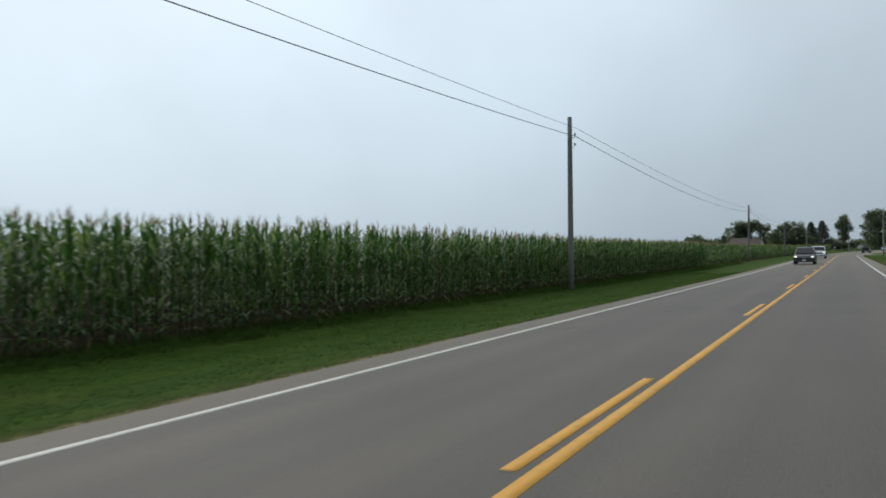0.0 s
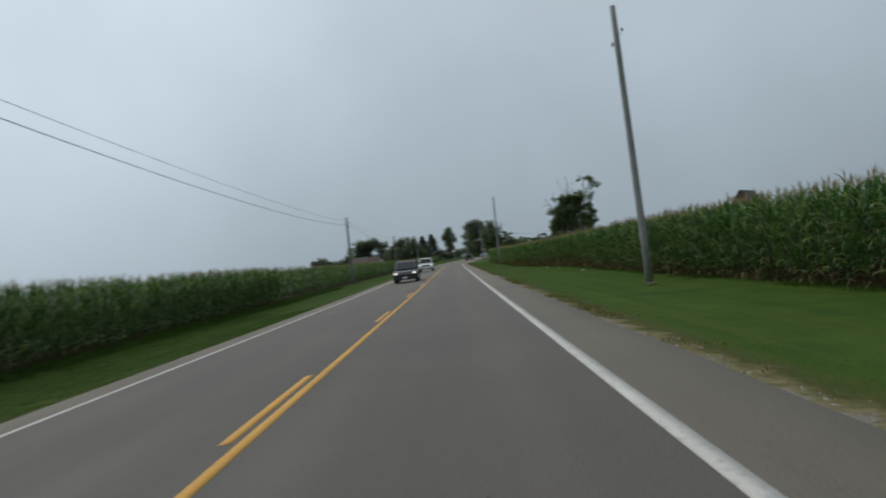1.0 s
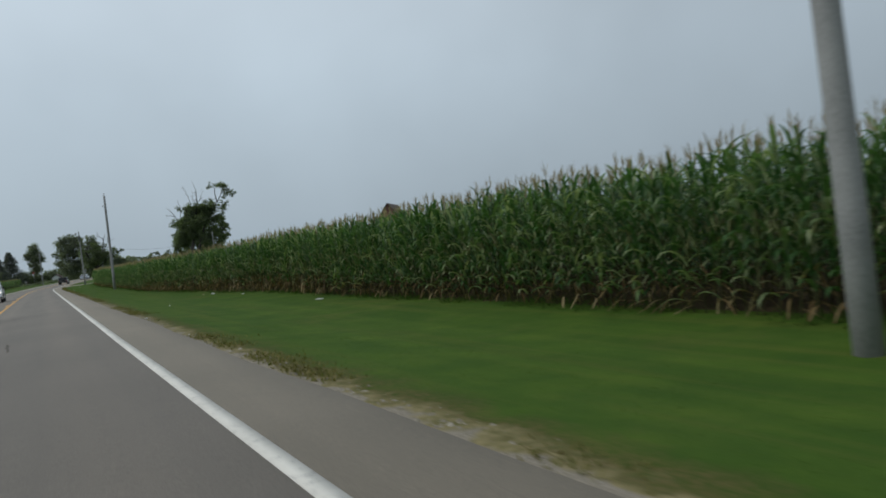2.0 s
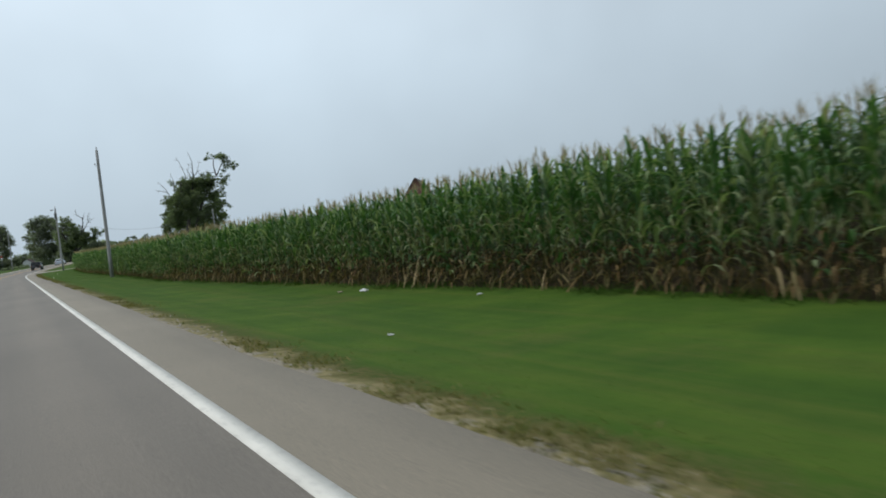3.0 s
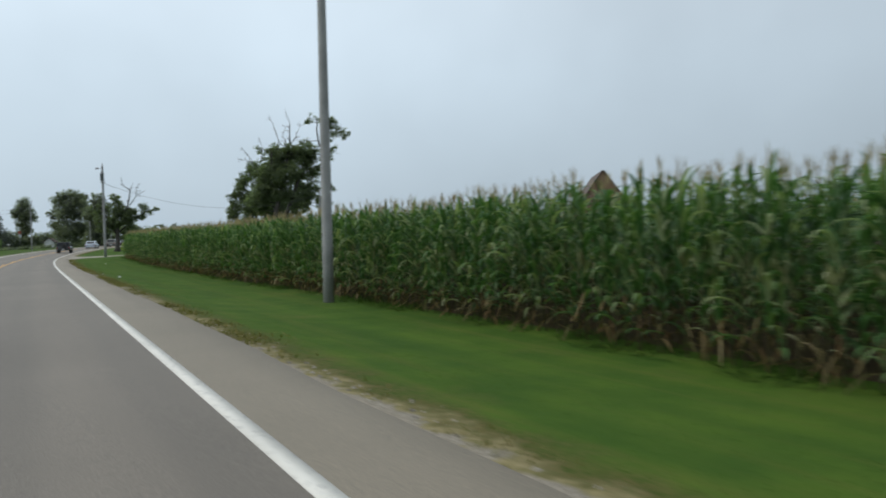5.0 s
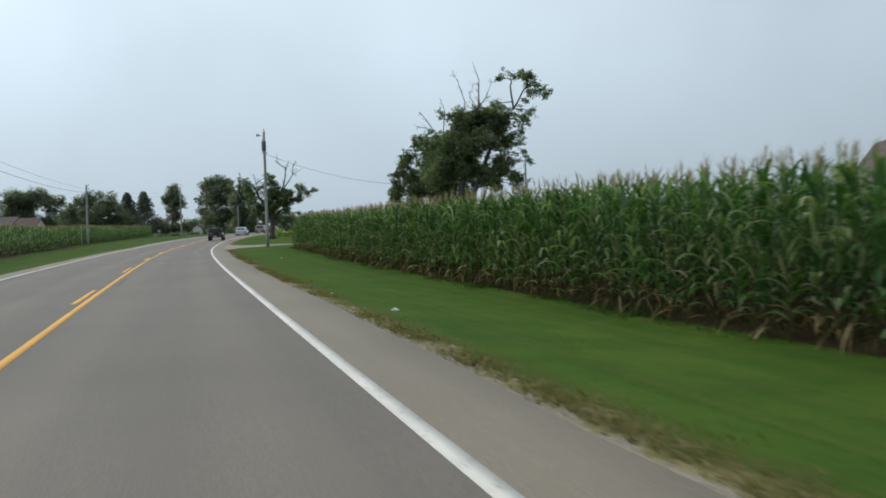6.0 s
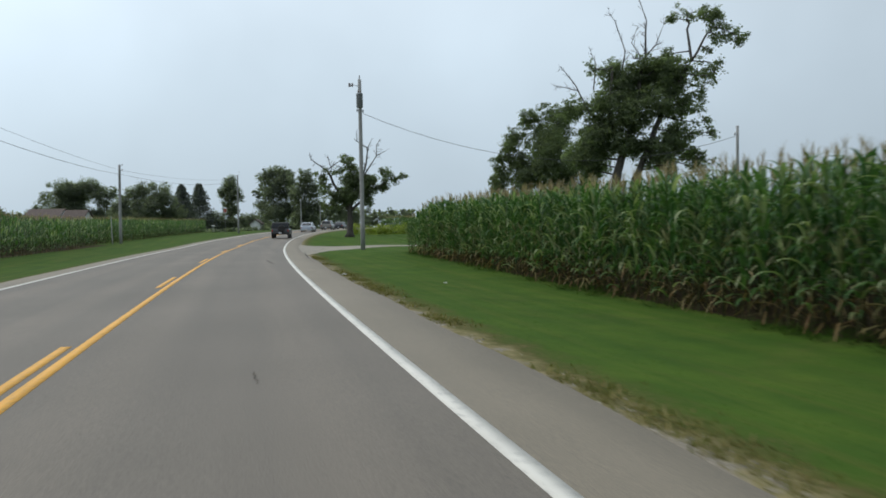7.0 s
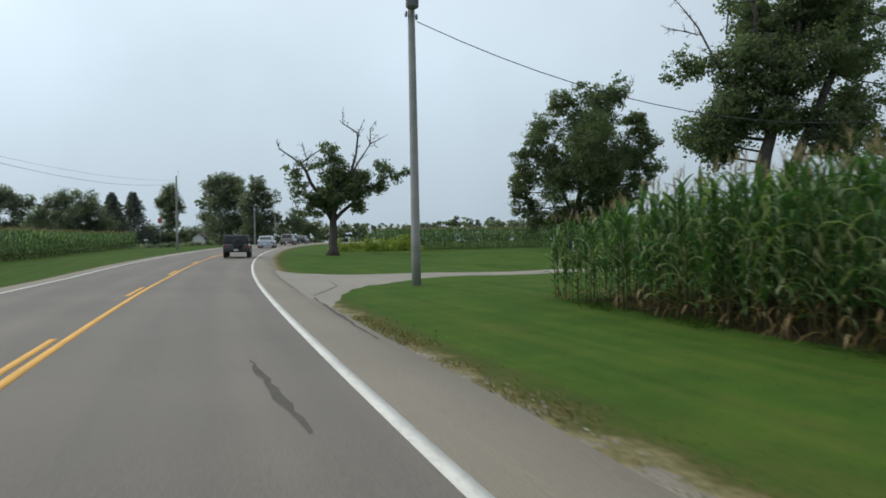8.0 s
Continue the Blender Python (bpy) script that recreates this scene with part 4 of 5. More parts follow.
utility_pole((12.8, 302.0, gz(12.8, 302.0)), (12.8, 302.0, 7.6), M_POLE, "far grey utility pole where the road bends", r0=0.13, r1=0.1)
utility_pole((20.3, 333.6, gz(20.3, 333.6)), (20.3, 333.6, 7.4), M_POLE, "far grey utility pole where the road bends", r0=0.13, r1=0.1)
utility_pole((-10.75, 226.2, gz(-10.75, 226.2)), (-10.8, 226.2, 2.9), M_POLE, "thin grey marker post beside the utility pole", r0=0.05, r1=0.045)


def cable(a, b, sag, radius, label):
    a, b = Vector(a), Vector(b)
    n = 18
    pts = [a.lerp(b, i / n) - Vector((0, 0, sag * 4 * (i / n) * (1 - i / n))) for i in range(n + 1)]
    me = bpy.data.meshes.new("power_cable")
    bm = tube_into(bmesh.new(), pts, [radius] * (n + 1), 6)
    bm.to_mesh(me)
    bm.free()
    me.materials.append(M_WIRE)
    tagged(new("power_cable", me), label, "cable", "cables along the road")


for ((x0, y0), h0), ((x1, y1), h1) in zip(LEFT_POLES, LEFT_POLES[1:]):
    cable((x0 + 0.24, y0 + 0.1, h0 - 0.52), (x1 + 0.24, y1 + 0.1, h1 - 0.52), 0.52, 0.009, "thin overhead wire between roadside poles")
    cable((x0 + 0.24, y0 + 0.1, h0 - 0.9), (x1 + 0.24, y1 + 0.1, h1 - 0.9), 0.76, 0.014, "black overhead cable between roadside poles")
cable((7.68, 199.95, 8.55), (31.94, 196.2, 7.2), 2.2, 0.014, "slack black service cable over the driveway")

# ---- trees ----


def leaf_cloud(rng, blobs, size, per_m2, clump=16):
    """Leaves in clumps over rounded masses, with gaps and an uneven outline."""
    P, O = [], []
    for bx, by, bz, r in blobs:
        n = max(3, int(per_m2 * 12.6 * r * r / clump))
        d = rng.normal(size=(n, 3))
        d /= np.linalg.norm(d, axis=1)[:, None]
        c = np.array([bx, by, bz]) + d * (r * (0.35 + 0.68 * rng.rand(n, 1) ** 0.6)) * [1, 1, 0.9]
        sig = np.clip(0.24 * r, 0.16, 0.8)
        P.append((c[:, None] + rng.normal(0, sig, (n, clump, 3)) * [1, 1, 0.65]).reshape(-1, 3))
        O.append(np.repeat(d, clump, 0))
    P = np.concatenate(P)
    n = len(P)
    # leaves turn their faces outwards and up, to the light
    face = np.concatenate(O) + [0, 0, 0.5] + rng.normal(0, 0.55, (n, 3))
    face /= np.linalg.norm(face, axis=1)[:, None]
    t = np.cross(face, rng.normal(size=(n, 3)))
    t /= np.linalg.norm(t, axis=1)[:, None]
    q = np.cross(face, t)
    L = size * rng.uniform(0.6, 1.3, (n, 1))
    w = L * 0.36
    V = np.stack([P - t * L * 0.5, P + q * w, P + t * L * 0.5, P - q * w], 1).reshape(-1, 3)
    return V, np.arange(4 * n).reshape(-1, 4)


def tree(name, base, label, blobs, limbs, leaf=0.24, per_m2=26, trunk_r=0.4, seed=1, dead=(), mat=M_LEAF, branch_to_blobs=True, category="tree", lobes=0, fill=2):
    rng = np.random.RandomState(seed)
    bx, by, bz = base
    ob = thing(name, bx, by, bz, label, category)
    off = Vector(base)
    bm = bmesh.new()
    nodes = []
    for pts, r0, r1 in limbs:
        fine = []
        for a, b in zip(pts, pts[1:]):
            for i in range(3):
                q = Vector(a).lerp(Vector(b), i / 3)
                if i:
                    q += Vector(rng.normal(0, 0.06, 3))
                fine.append(q)
        fine.append(Vector(pts[-1]))
        k = len(fine) - 1
        radii = [r0 + (r1 - r0) * (i / k) ** 0.8 for i in range(k + 1)]
        if abs(fine[0].z - bz) < 0.6:
            radii[0] *= 1.5
        tube_into(bm, [q - off for q in fine], radii, 9)
        nodes += [(q, r) for q, r in zip(fine, radii)]
    if branch_to_blobs:
        for x, y, z, r in blobs:
            c = Vector((x, y, z))
            q, qr = min(nodes, key=lambda e: (e[0] - c).length + 0.6 * max(0, e[0].z - z))
            m = q.lerp(c, 0.5) + Vector(rng.normal(0, 0.12 * r, 3))
            w = min(qr * 0.6, 0.03 + 0.035 * r)
            tube_into(bm, [q - off, m - off, c - off], [w, w * 0.7, w * 0.35], 6)
            for _ in range(5):
                d = Vector(rng.normal(size=3)).normalized()
                d.z = abs(d.z)
                tube_into(bm, [c - off, c + d * r * 0.5 - off, c + d * r * 0.85 - off], [w * 0.4, w * 0.25, w * 0.1], 5)
    part("trunk", bm, M_BARK, ob)
    if dead:
        for pts, r0, r1 in dead:
            r0, r1 = 0.75 * r0, 0.75 * r1
            bm = bmesh.new()
            pts = [Vector(q) for q in pts]
            k = len(pts) - 1
            tube_into(bm, [q - off for q in pts], [r0 + (r1 - r0) * i / k for i in range(k + 1)], 7)
            # bare twigs fork off towards the tip
            for i in range(1, k + 1):
                for _ in range(5):
                    t = rng.uniform(0, 1)
                    q = pts[i - 1].lerp(pts[i], t)
                    d = ((pts[i] - pts[i - 1]).normalized() + Vector(rng.normal(0, 0.7, 3))).normalized()
                    L = rng.uniform(0.35, 1.05) * (1.2 - 0.5 * i / k)
                    w = max(0.018, 0.45 * (r0 + (r1 - r0) * (i - 0.5) / k))
                    e = q + d * L * 0.55
                    g = e + (d + Vector(rng.normal(0, 0.4, 3)) + Vector((0, 0, 0.3))).normalized() * L * 0.5
                    tube_into(bm, [q - off, e - off, g - off], [w, w * 0.7, w * 0.25], 5)
                    for _ in range(2):
                        h = e + (d + Vector(rng.normal(0, 0.7, 3))).normalized() * L * 0.4
                        tube_into(bm, [e - off, h - off], [w * 0.6, w * 0.35], 4)
            part("dead_branch", bm, M_DEADWOOD, ob, "bare grey dead branch")
    if lobes:
        # each mass breaks up into smaller lobes with gaps between
        small = []
        for x, y, z, r in blobs:
            # and the gaps towards its neighbours are partly filled
            near = [b for b in blobs if 0.1 < math.dist(b[:3], (x, y, z)) < 1.15 * (b[3] + r)]
            for b in near:
                for _ in range(fill):
                    k = rng.uniform(0.2, 0.5)
                    rr = min(r, b[3]) * rng.uniform(0.35, 0.6)
                    small.append((x + k * (b[0] - x) + rng.normal(0, 0.4 * rr), y + k * (b[1] - y) + rng.normal(0, 0.4 * rr), z + k * (b[2] - z) + rng.normal(0, 0.5 * rr), rr))
            for _ in range(lobes if r > 1.2 else 3):
                d = rng.normal(size=3)
                d *= rng.uniform(0.25, 0.78) / np.linalg.norm(d)
                small.append((x + d[0] * r, y + d[1] * r, z + d[2] * r * 0.9, r * rng.uniform(0.26, 0.46)))
        blobs = small
    V, F = leaf_cloud(rng, blobs, leaf, per_m2)
    part("crown", big_mesh("crown", V - np.array(base), F, [mat]), None, ob)
    return ob


T1_LEFT = [(27.4, 211.1, 11.2, 1.4), (28.3, 209.7, 7.3, 2.2), (28.4, 208.4, 9.3, 2.0), (29.5, 208.3, 11.4, 2.2), (30.2, 209.4, 14.0, 1.8), (27.9, 208.4, 14.1, 0.9), (31.4, 207.8, 12.8, 2.0), (30.9, 206.8, 10.2, 2.2),
           (30.5, 207.6, 8.0, 2.0), (30.7, 206.4, 14.6, 1.1)]
T1_RIGHT = [(33.3, 207.4, 13.5, 1.8), (35.0, 208.2, 15.6, 1.0), (32.6, 205.7, 14.1, 1.3), (35.2, 207.5, 13.9, 1.4), (37.3, 207.4, 14.1, 1.1), (37.3, 205.2, 13.5, 0.9), (37.2, 206.7, 12.7, 0.9), (32.5, 205.8, 11.1, 1.6),
            (35.4, 207.4, 10.5, 1.2), (37.2, 207.3, 10.8, 0.9), (36.8, 205.7, 9.6, 0.8), (34.2, 206.0, 8.5, 1.9), (36.3, 206.4, 7.2, 1.0), (32.5, 206.3, 7.4, 1.5), (36.5, 208.1, 7.1, 1.2),
            (34.2, 206.4, 12.5, 1.3), (35.2, 206.3, 14.2, 1.1), (34.7, 206.2, 11.0, 1.3), (36.2, 206.3, 11.7, 1.0), (33.6, 206.2, 15.0, 0.9)]
T1_SKIRT = [(27.9, 210.4, 6.8, 1.1), (28.8, 209.5, 6.0, 1.4), (33.1, 204.8, 6.1, 1.2), (35.8, 205.8, 6.1, 1.1), (29.0, 209.2, 8.0, 1.4), (31.7, 206.0, 6.3, 1.1), (33.6, 206.6, 6.3, 1.3), (36.8, 206.0, 6.6, 1.1)]
T1_TUFT = [(35.4, 207.4, 18.7, 0.9), (37.0, 207.5, 19.0, 1.0), (37.1, 205.5, 18.5, 0.9), (38.7, 205.7, 17.2, 0.8), (39.1, 204.8, 16.2, 0.7), (38.0, 205.7, 16.6, 0.8), (37.7, 206.6, 15.8, 0.6), (34.7, 207.4, 18.3, 0.5), (38.1, 206.0, 18.7, 0.9), (37.9, 206.2, 17.8, 0.8), (39.8, 204.9, 16.4, 0.8), (38.3, 206.0, 14.5, 0.7), (37.9, 206.1, 8.6, 0.7)]
g1 = gz(30.0, 208.0)
tree("broadleaf_tree", (30.0, 208.0, g1), "tall ragged broadleaf tree with dead top branches behind corn", T1_LEFT + T1_RIGHT + T1_SKIRT + T1_TUFT,
     [([(29.6, 208.1, g1), (30.0, 208.0, 5.5), (30.5, 207.8, 7.4), (31.2, 207.3, 10.2), (31.8, 206.8, 14.8)], 0.5, 0.12),
      ([(30.4, 207.7, g1), (31.2, 207.2, 5.2), (31.9, 206.8, 7.1), (32.9, 206.1, 10.1), (35.0, 206.5, 13.1), (36.2, 206.7, 14.8), (36.0, 207.0, 17.4), (36.2, 207.2, 18.7)], 0.36, 0.05),
      ([(36.2, 206.7, 14.8), (37.2, 206.3, 16.7), (37.7, 206.0, 17.5), (38.8, 205.4, 17.0)], 0.11, 0.04),
      ([(30.5, 207.8, 6.9), (29.3, 208.2, 10.8), (29.7, 208.1, 14.2)], 0.24, 0.09)],
     leaf=0.19, per_m2=27, seed=41, lobes=15, fill=1,
     dead=[([(31.9, 206.7, 14.8), (31.9, 206.7, 16.6), (32.0, 206.7, 17.8), (31.5, 207.0, 19.6)], 0.13, 0.03),
           ([(30.4, 207.7, 14.2), (30.6, 207.6, 15.5), (29.9, 208.0, 18.0), (29.4, 208.3, 18.8)], 0.08, 0.02),
           ([(31.9, 206.7, 14.9), (32.6, 206.3, 15.8), (33.2, 205.9, 17.7)], 0.08, 0.02),
           ([(31.6, 206.9, 14.9), (31.0, 207.3, 16.1), (31.4, 207.0, 17.4)], 0.06, 0.02),
           ([(28.4, 208.9, 12.5), (28.6, 208.8, 14.6), (28.2, 209.1, 15.9)], 0.07, 0.02),
           ([(28.2, 209.1, 10.5), (27.2, 209.7, 13.0), (26.5, 210.1, 14.1), (26.2, 210.3, 14.6)], 0.09, 0.02),
           ([(27.2, 209.7, 12.6), (26.4, 210.2, 12.9), (25.7, 210.6, 13.1)], 0.05, 0.02),
           ([(33.2, 206.0, 8.0), (36.4, 206.2, 8.9), (37.6, 205.8, 8.8)], 0.09, 0.03)])

T2_BLOBS = [(35.8, 238.4, 14.6, 1.9), (39.3, 236.5, 15.0, 2.3), (42.7, 236.6, 13.0, 1.7), (33.7, 239.2, 11.8, 2.1), (36.9, 236.2, 10.9, 3.3), (41.9, 236.5, 9.8, 2.3), (32.7, 240.7, 7.5, 1.8), (35.3, 237.8, 7.3, 3.0),
            (38.6, 236.1, 7.5, 3.0), (42.2, 235.9, 6.6, 1.7), (33.3, 240.6, 4.9, 1.4), (37.2, 239.7, 4.2, 2.0), (41.4, 237.0, 5.1, 1.7), (41.1, 237.3, 17.1, 1.0), (38.5, 237.5, 12.6, 2.6), (43.6, 236.0, 11.0, 1.5), (34.2, 239.0, 9.6, 2.0), (39.5, 237.0, 4.6, 2.2), (44.0, 235.6, 8.4, 1.4), (31.9, 240.6, 6.2, 1.3), (35.3, 238.6, 3.0, 1.7), (38.6, 237.6, 2.7, 1.8), (33.2, 240.0, 3.2, 1.4), (41.0, 236.5, 3.0, 1.6)]
T2_EDGE = [(32.2, 240.2, 9.4, 1.4), (33.6, 239.4, 13.6, 1.2), (31.4, 240.8, 4.6, 1.1), (37.4, 237.6, 16.2, 1.1), (32.5, 240.0, 10.9, 1.1)]
g2 = gz(36.4, 238.4)
tree("broadleaf_tree", (36.4, 238.4, g2), "full dark green broadleaf tree on the lawn", T2_BLOBS + T2_EDGE,
     [([(36.4, 238.4, g2), (36.6, 238.3, 3.4), (37.4, 238.0, 6.7), (38.0, 237.8, 11.1), (39.1, 237.4, 14.9)], 0.48, 0.08),
      ([(36.9, 238.2, 4.0), (39.3, 237.3, 7.2), (41.1, 236.6, 10.5), (42.4, 236.1, 12.9)], 0.22, 0.05),
      ([(36.8, 238.3, 3.6), (35.1, 238.9, 7.3), (34.1, 239.3, 11.1)], 0.2, 0.05)],
     leaf=0.22, per_m2=22, seed=42, lobes=17, fill=1, dead=[([(41.1, 236.6, 14.5), (42.2, 236.4, 16.5), (42.5, 236.3, 17.6)], 0.05, 0.015)])

T3_BLOBS = [(12.2, 235.8, 9.6, 0.9), (11.5, 235.3, 8.3, 1.2), (9.2, 235.7, 7.4, 1.0), (12.8, 235.4, 7.4, 1.5), (14.2, 234.6, 6.8, 1.3), (16.0, 233.6, 7.7, 0.9), (17.0, 233.0, 6.7, 0.9), (18.0, 233.0, 7.3, 0.4),
            (9.1, 236.4, 6.5, 0.7), (10.1, 235.6, 5.3, 1.2), (11.9, 234.8, 5.2, 1.7), (13.8, 234.5, 5.2, 1.4), (15.8, 234.6, 5.7, 1.1), (9.5, 236.4, 4.1, 0.8), (10.8, 235.4, 3.9, 1.1), (14.3, 234.2, 4.1, 0.6)]
g3 = gz(12.25, 235.2)
tree("broadleaf_tree", (12.25, 235.2, g3), "half dead roadside tree with bare grey upper limbs", T3_BLOBS,
     [([(12.2, 235.2, g3), (12.3, 235.2, 2.0), (12.3, 235.2, 3.6), (12.8, 235.0, 5.4), (13.6, 234.7, 6.8)], 0.42, 0.16),
      ([(12.3, 235.2, 3.2), (11.1, 235.7, 5.7), (9.9, 236.1, 8.0)], 0.22, 0.11),
      ([(12.4, 235.2, 3.4), (14.5, 234.4, 5.4), (16.6, 233.6, 6.9)], 0.18, 0.05)],
     leaf=0.20, per_m2=46, seed=43, lobes=14, fill=1,
     dead=[([(13.6, 234.7, 6.8), (14.1, 234.5, 8.7), (14.3, 234.5, 10.4), (13.1, 234.9, 11.2), (13.2, 234.9, 12.1)], 0.16, 0.03),
           ([(9.9, 236.1, 8.0), (8.3, 236.7, 9.2), (8.1, 236.8, 9.9)], 0.11, 0.03),
           ([(10.2, 236.0, 7.5), (10.4, 235.9, 8.2), (10.0, 236.1, 9.6)], 0.08, 0.04),
           ([(13.6, 234.7, 6.8), (14.2, 234.5, 7.9), (15.2, 234.1, 9.5), (16.3, 233.7, 10.1)], 0.12, 0.03),
           ([(15.2, 234.1, 9.5), (15.2, 234.1, 10.7), (15.6, 233.9, 11.3)], 0.07, 0.02),
           ([(14.3, 234.5, 10.4), (14.8, 234.3, 11.5)], 0.06, 0.02)])

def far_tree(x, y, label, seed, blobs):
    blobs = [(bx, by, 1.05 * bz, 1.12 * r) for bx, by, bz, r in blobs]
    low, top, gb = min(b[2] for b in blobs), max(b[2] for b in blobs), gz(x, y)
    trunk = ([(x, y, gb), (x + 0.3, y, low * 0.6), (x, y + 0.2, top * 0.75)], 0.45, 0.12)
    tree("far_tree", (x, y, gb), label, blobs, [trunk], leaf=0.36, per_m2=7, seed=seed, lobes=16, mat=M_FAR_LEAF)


far_tree(10.5, 363, "large hazy broadleaf tree beyond the bend", 60, [(11.5, 363.7, 17.2, 2.9), (14.2, 360.8, 12.8, 4.0), (9.8, 362.4, 11.7, 4.0), (6.3, 365.9, 11.2, 2.0), (11.5, 360.5, 5.6, 4.6), (8.2, 365.1, 6.9, 3.4), (15.6, 361.5, 6.8, 3.4), (8.0, 363.5, 15.8, 2.5), (14.6, 362.5, 16.4, 2.5)])
far_tree(18.4, 352, "dense green tree beyond the bend", 61, [(18.2, 351.5, 12.5, 2.0), (18.5, 351.9, 7.8, 3.0), (17.0, 352.2, 4.2, 3.0), (20.2, 350.7, 4.4, 2.2), (18.5, 351.5, 15.2, 2.4), (21.2, 351, 11.5, 2.7), (15.6, 352, 10.8, 2.5), (22.5, 351.5, 7.0, 2.6)])
far_tree(-1.2, 388, "round-headed tree standing alone beyond the bend", 62, [(-1.4, 387.5, 15.6, 2.8), (-2.8, 389.6, 12.4, 2.8), (0.3, 386.6, 11.8, 2.8), (-1.4, 388.5, 9.2, 2.6), (-0.4, 387.1, 6.4, 2.3), (-2.6, 388.0, 5.4, 2.2), (-0.6, 387.4, 2.9, 2.3)])
far_tree(-42.5, 381, "wide hazy tree behind the far house", 63, [(-43.1, 380.9, 14.0, 3.6), (-47.9, 379.9, 12.6, 3.7), (-38.6, 378.3, 12.7, 3.7), (-52.9, 385.8, 10.7, 2.2), (-34.5, 377.5, 11.5, 2.5), (-44.8, 383.2, 9.8, 4.6), (-38, 380, 6, 3.5), (-50, 381, 6, 3.5), (-44, 379, 5.2, 3.6), (-34, 378, 5.6, 3.0), (-55, 385, 6.4, 2.8)])
far_tree(-23, 363, "broad hazy tree beside the conifers", 64, [(-25.6, 364.7, 11.3, 3.2), (-20.7, 363.7, 11.5, 3.5), (-18.1, 361.5, 9.3, 3.2), (-28.8, 365.4, 8.8, 3.2), (-23.4, 360.3, 7.3, 4.1), (-18, 364, 5, 3.2), (-29, 362, 4.5, 3.0), (-24, 361, 3.4, 3.2), (-14.6, 364, 6.4, 2.6), (-31.5, 365, 6.6, 2.6)])
far_tree(-5.6, 384, "low dark shrub mass between the far trees", 65, [(-6, 384, 4.5, 3.0), (-2.5, 384, 3.5, 2.8), (2, 384, 3.4, 2.6), (-9.5, 383, 3.6, 2.6)])
far_tree(27, 352, "dark green tree along the far bend", 66, [(25.5, 352, 6.2, 3.2), (29, 354, 5.2, 3.0), (33, 356, 4.4, 3.0)])


def conifer(x, y, h, r, seed):
    rng = np.random.RandomState(seed)
    gb = gz(x, y)
    ob = thing("conifer", x, y, gb, "dark pointed conifer standing beyond the corn", "tree", "pair of conifers")
    part("trunk", tube_into(bmesh.new(), [(0, 0, -0.2), (0.05, 0, h * 0.5), (0, 0, h * 0.98)], [0.3, 0.16, 0.03], 8), M_BARK, ob)
    V = []
    tiers = 26
    for k in range(tiers):
        # whorls of boughs, long and drooping below, short and raised at the tip
        t = 1 - k / tiers
        z0 = h * (0.06 + 0.92 * (1 - t))
        for az in np.arange(11) * 0.571 + rng.uniform(0, 6.3):
            reach = r * (0.05 + 0.95 * t ** 0.9) * rng.uniform(0.55, 1.12)
            a1 = az + rng.normal(0, 0.12)
            d, q = np.array([math.cos(a1), math.sin(a1), 0]), np.array([-math.sin(a1), math.cos(a1), 0])
            for f in rng.uniform(0.1, 1.0, 22) ** 0.8:
                drop = (0.30 - 0.22 * t) * reach * f - (0.55 * t) * reach * f * (1 - 0.45 * f)
                c = d * reach * f + [0, 0, z0 + drop + rng.normal(0, 0.28)] + q * rng.normal(0, 0.2 * reach * (1.1 - 0.7 * f))
                size, w = 0.75 * rng.uniform(0.6, 1.3), 0.15
                t3 = d * 0.8 + q * rng.normal(0, 0.6) + [0, 0, rng.normal(-0.1, 0.25)]
                t3 /= np.linalg.norm(t3)
                n3 = np.cross(t3, rng.normal(size=3))
                n3 /= np.linalg.norm(n3)
                V += [c - t3 * size * 0.5, c + n3 * w, c + t3 * size * 0.5, c - n3 * w]
    V = np.array(V)
    part("crown", big_mesh("crown", V, np.arange(len(V)).reshape(-1, 4), [M_NEEDLE]), None, ob)


conifer(-14.6, 371.7, 13.6, 7.0, 71)
conifer(-10.2, 379.7, 14.4, 7.4, 72)


def build_far_woods():
    rng = np.random.RandomState(80)
    blobs = []
    for bearing in np.arange(-50, 42, 0.42):
        d = 520 + 60 * math.sin(bearing * 0.13) + rng.uniform(-15, 15)
        if -22 < bearing < 4:
            d += 120
        a = math.radians(bearing)
        x, y = d * math.sin(a), 110 + d * math.cos(a)
        h = (7.0 if bearing < 4 else 16.0) + 2.5 * math.sin(bearing * 0.55) * math.sin(bearing * 0.21 + 1) + rng.uniform(-1.5, 2.0)
        for k in range(3 if bearing > 4 else 2):
            blobs.append((x + rng.normal(0, 2), y + rng.normal(0, 2), h * (0.15 + 0.28 * k), rng.uniform(3.6, 5.0)))
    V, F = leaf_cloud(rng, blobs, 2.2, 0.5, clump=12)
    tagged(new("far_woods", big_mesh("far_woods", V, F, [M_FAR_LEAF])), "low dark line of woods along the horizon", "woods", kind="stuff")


build_far_woods()


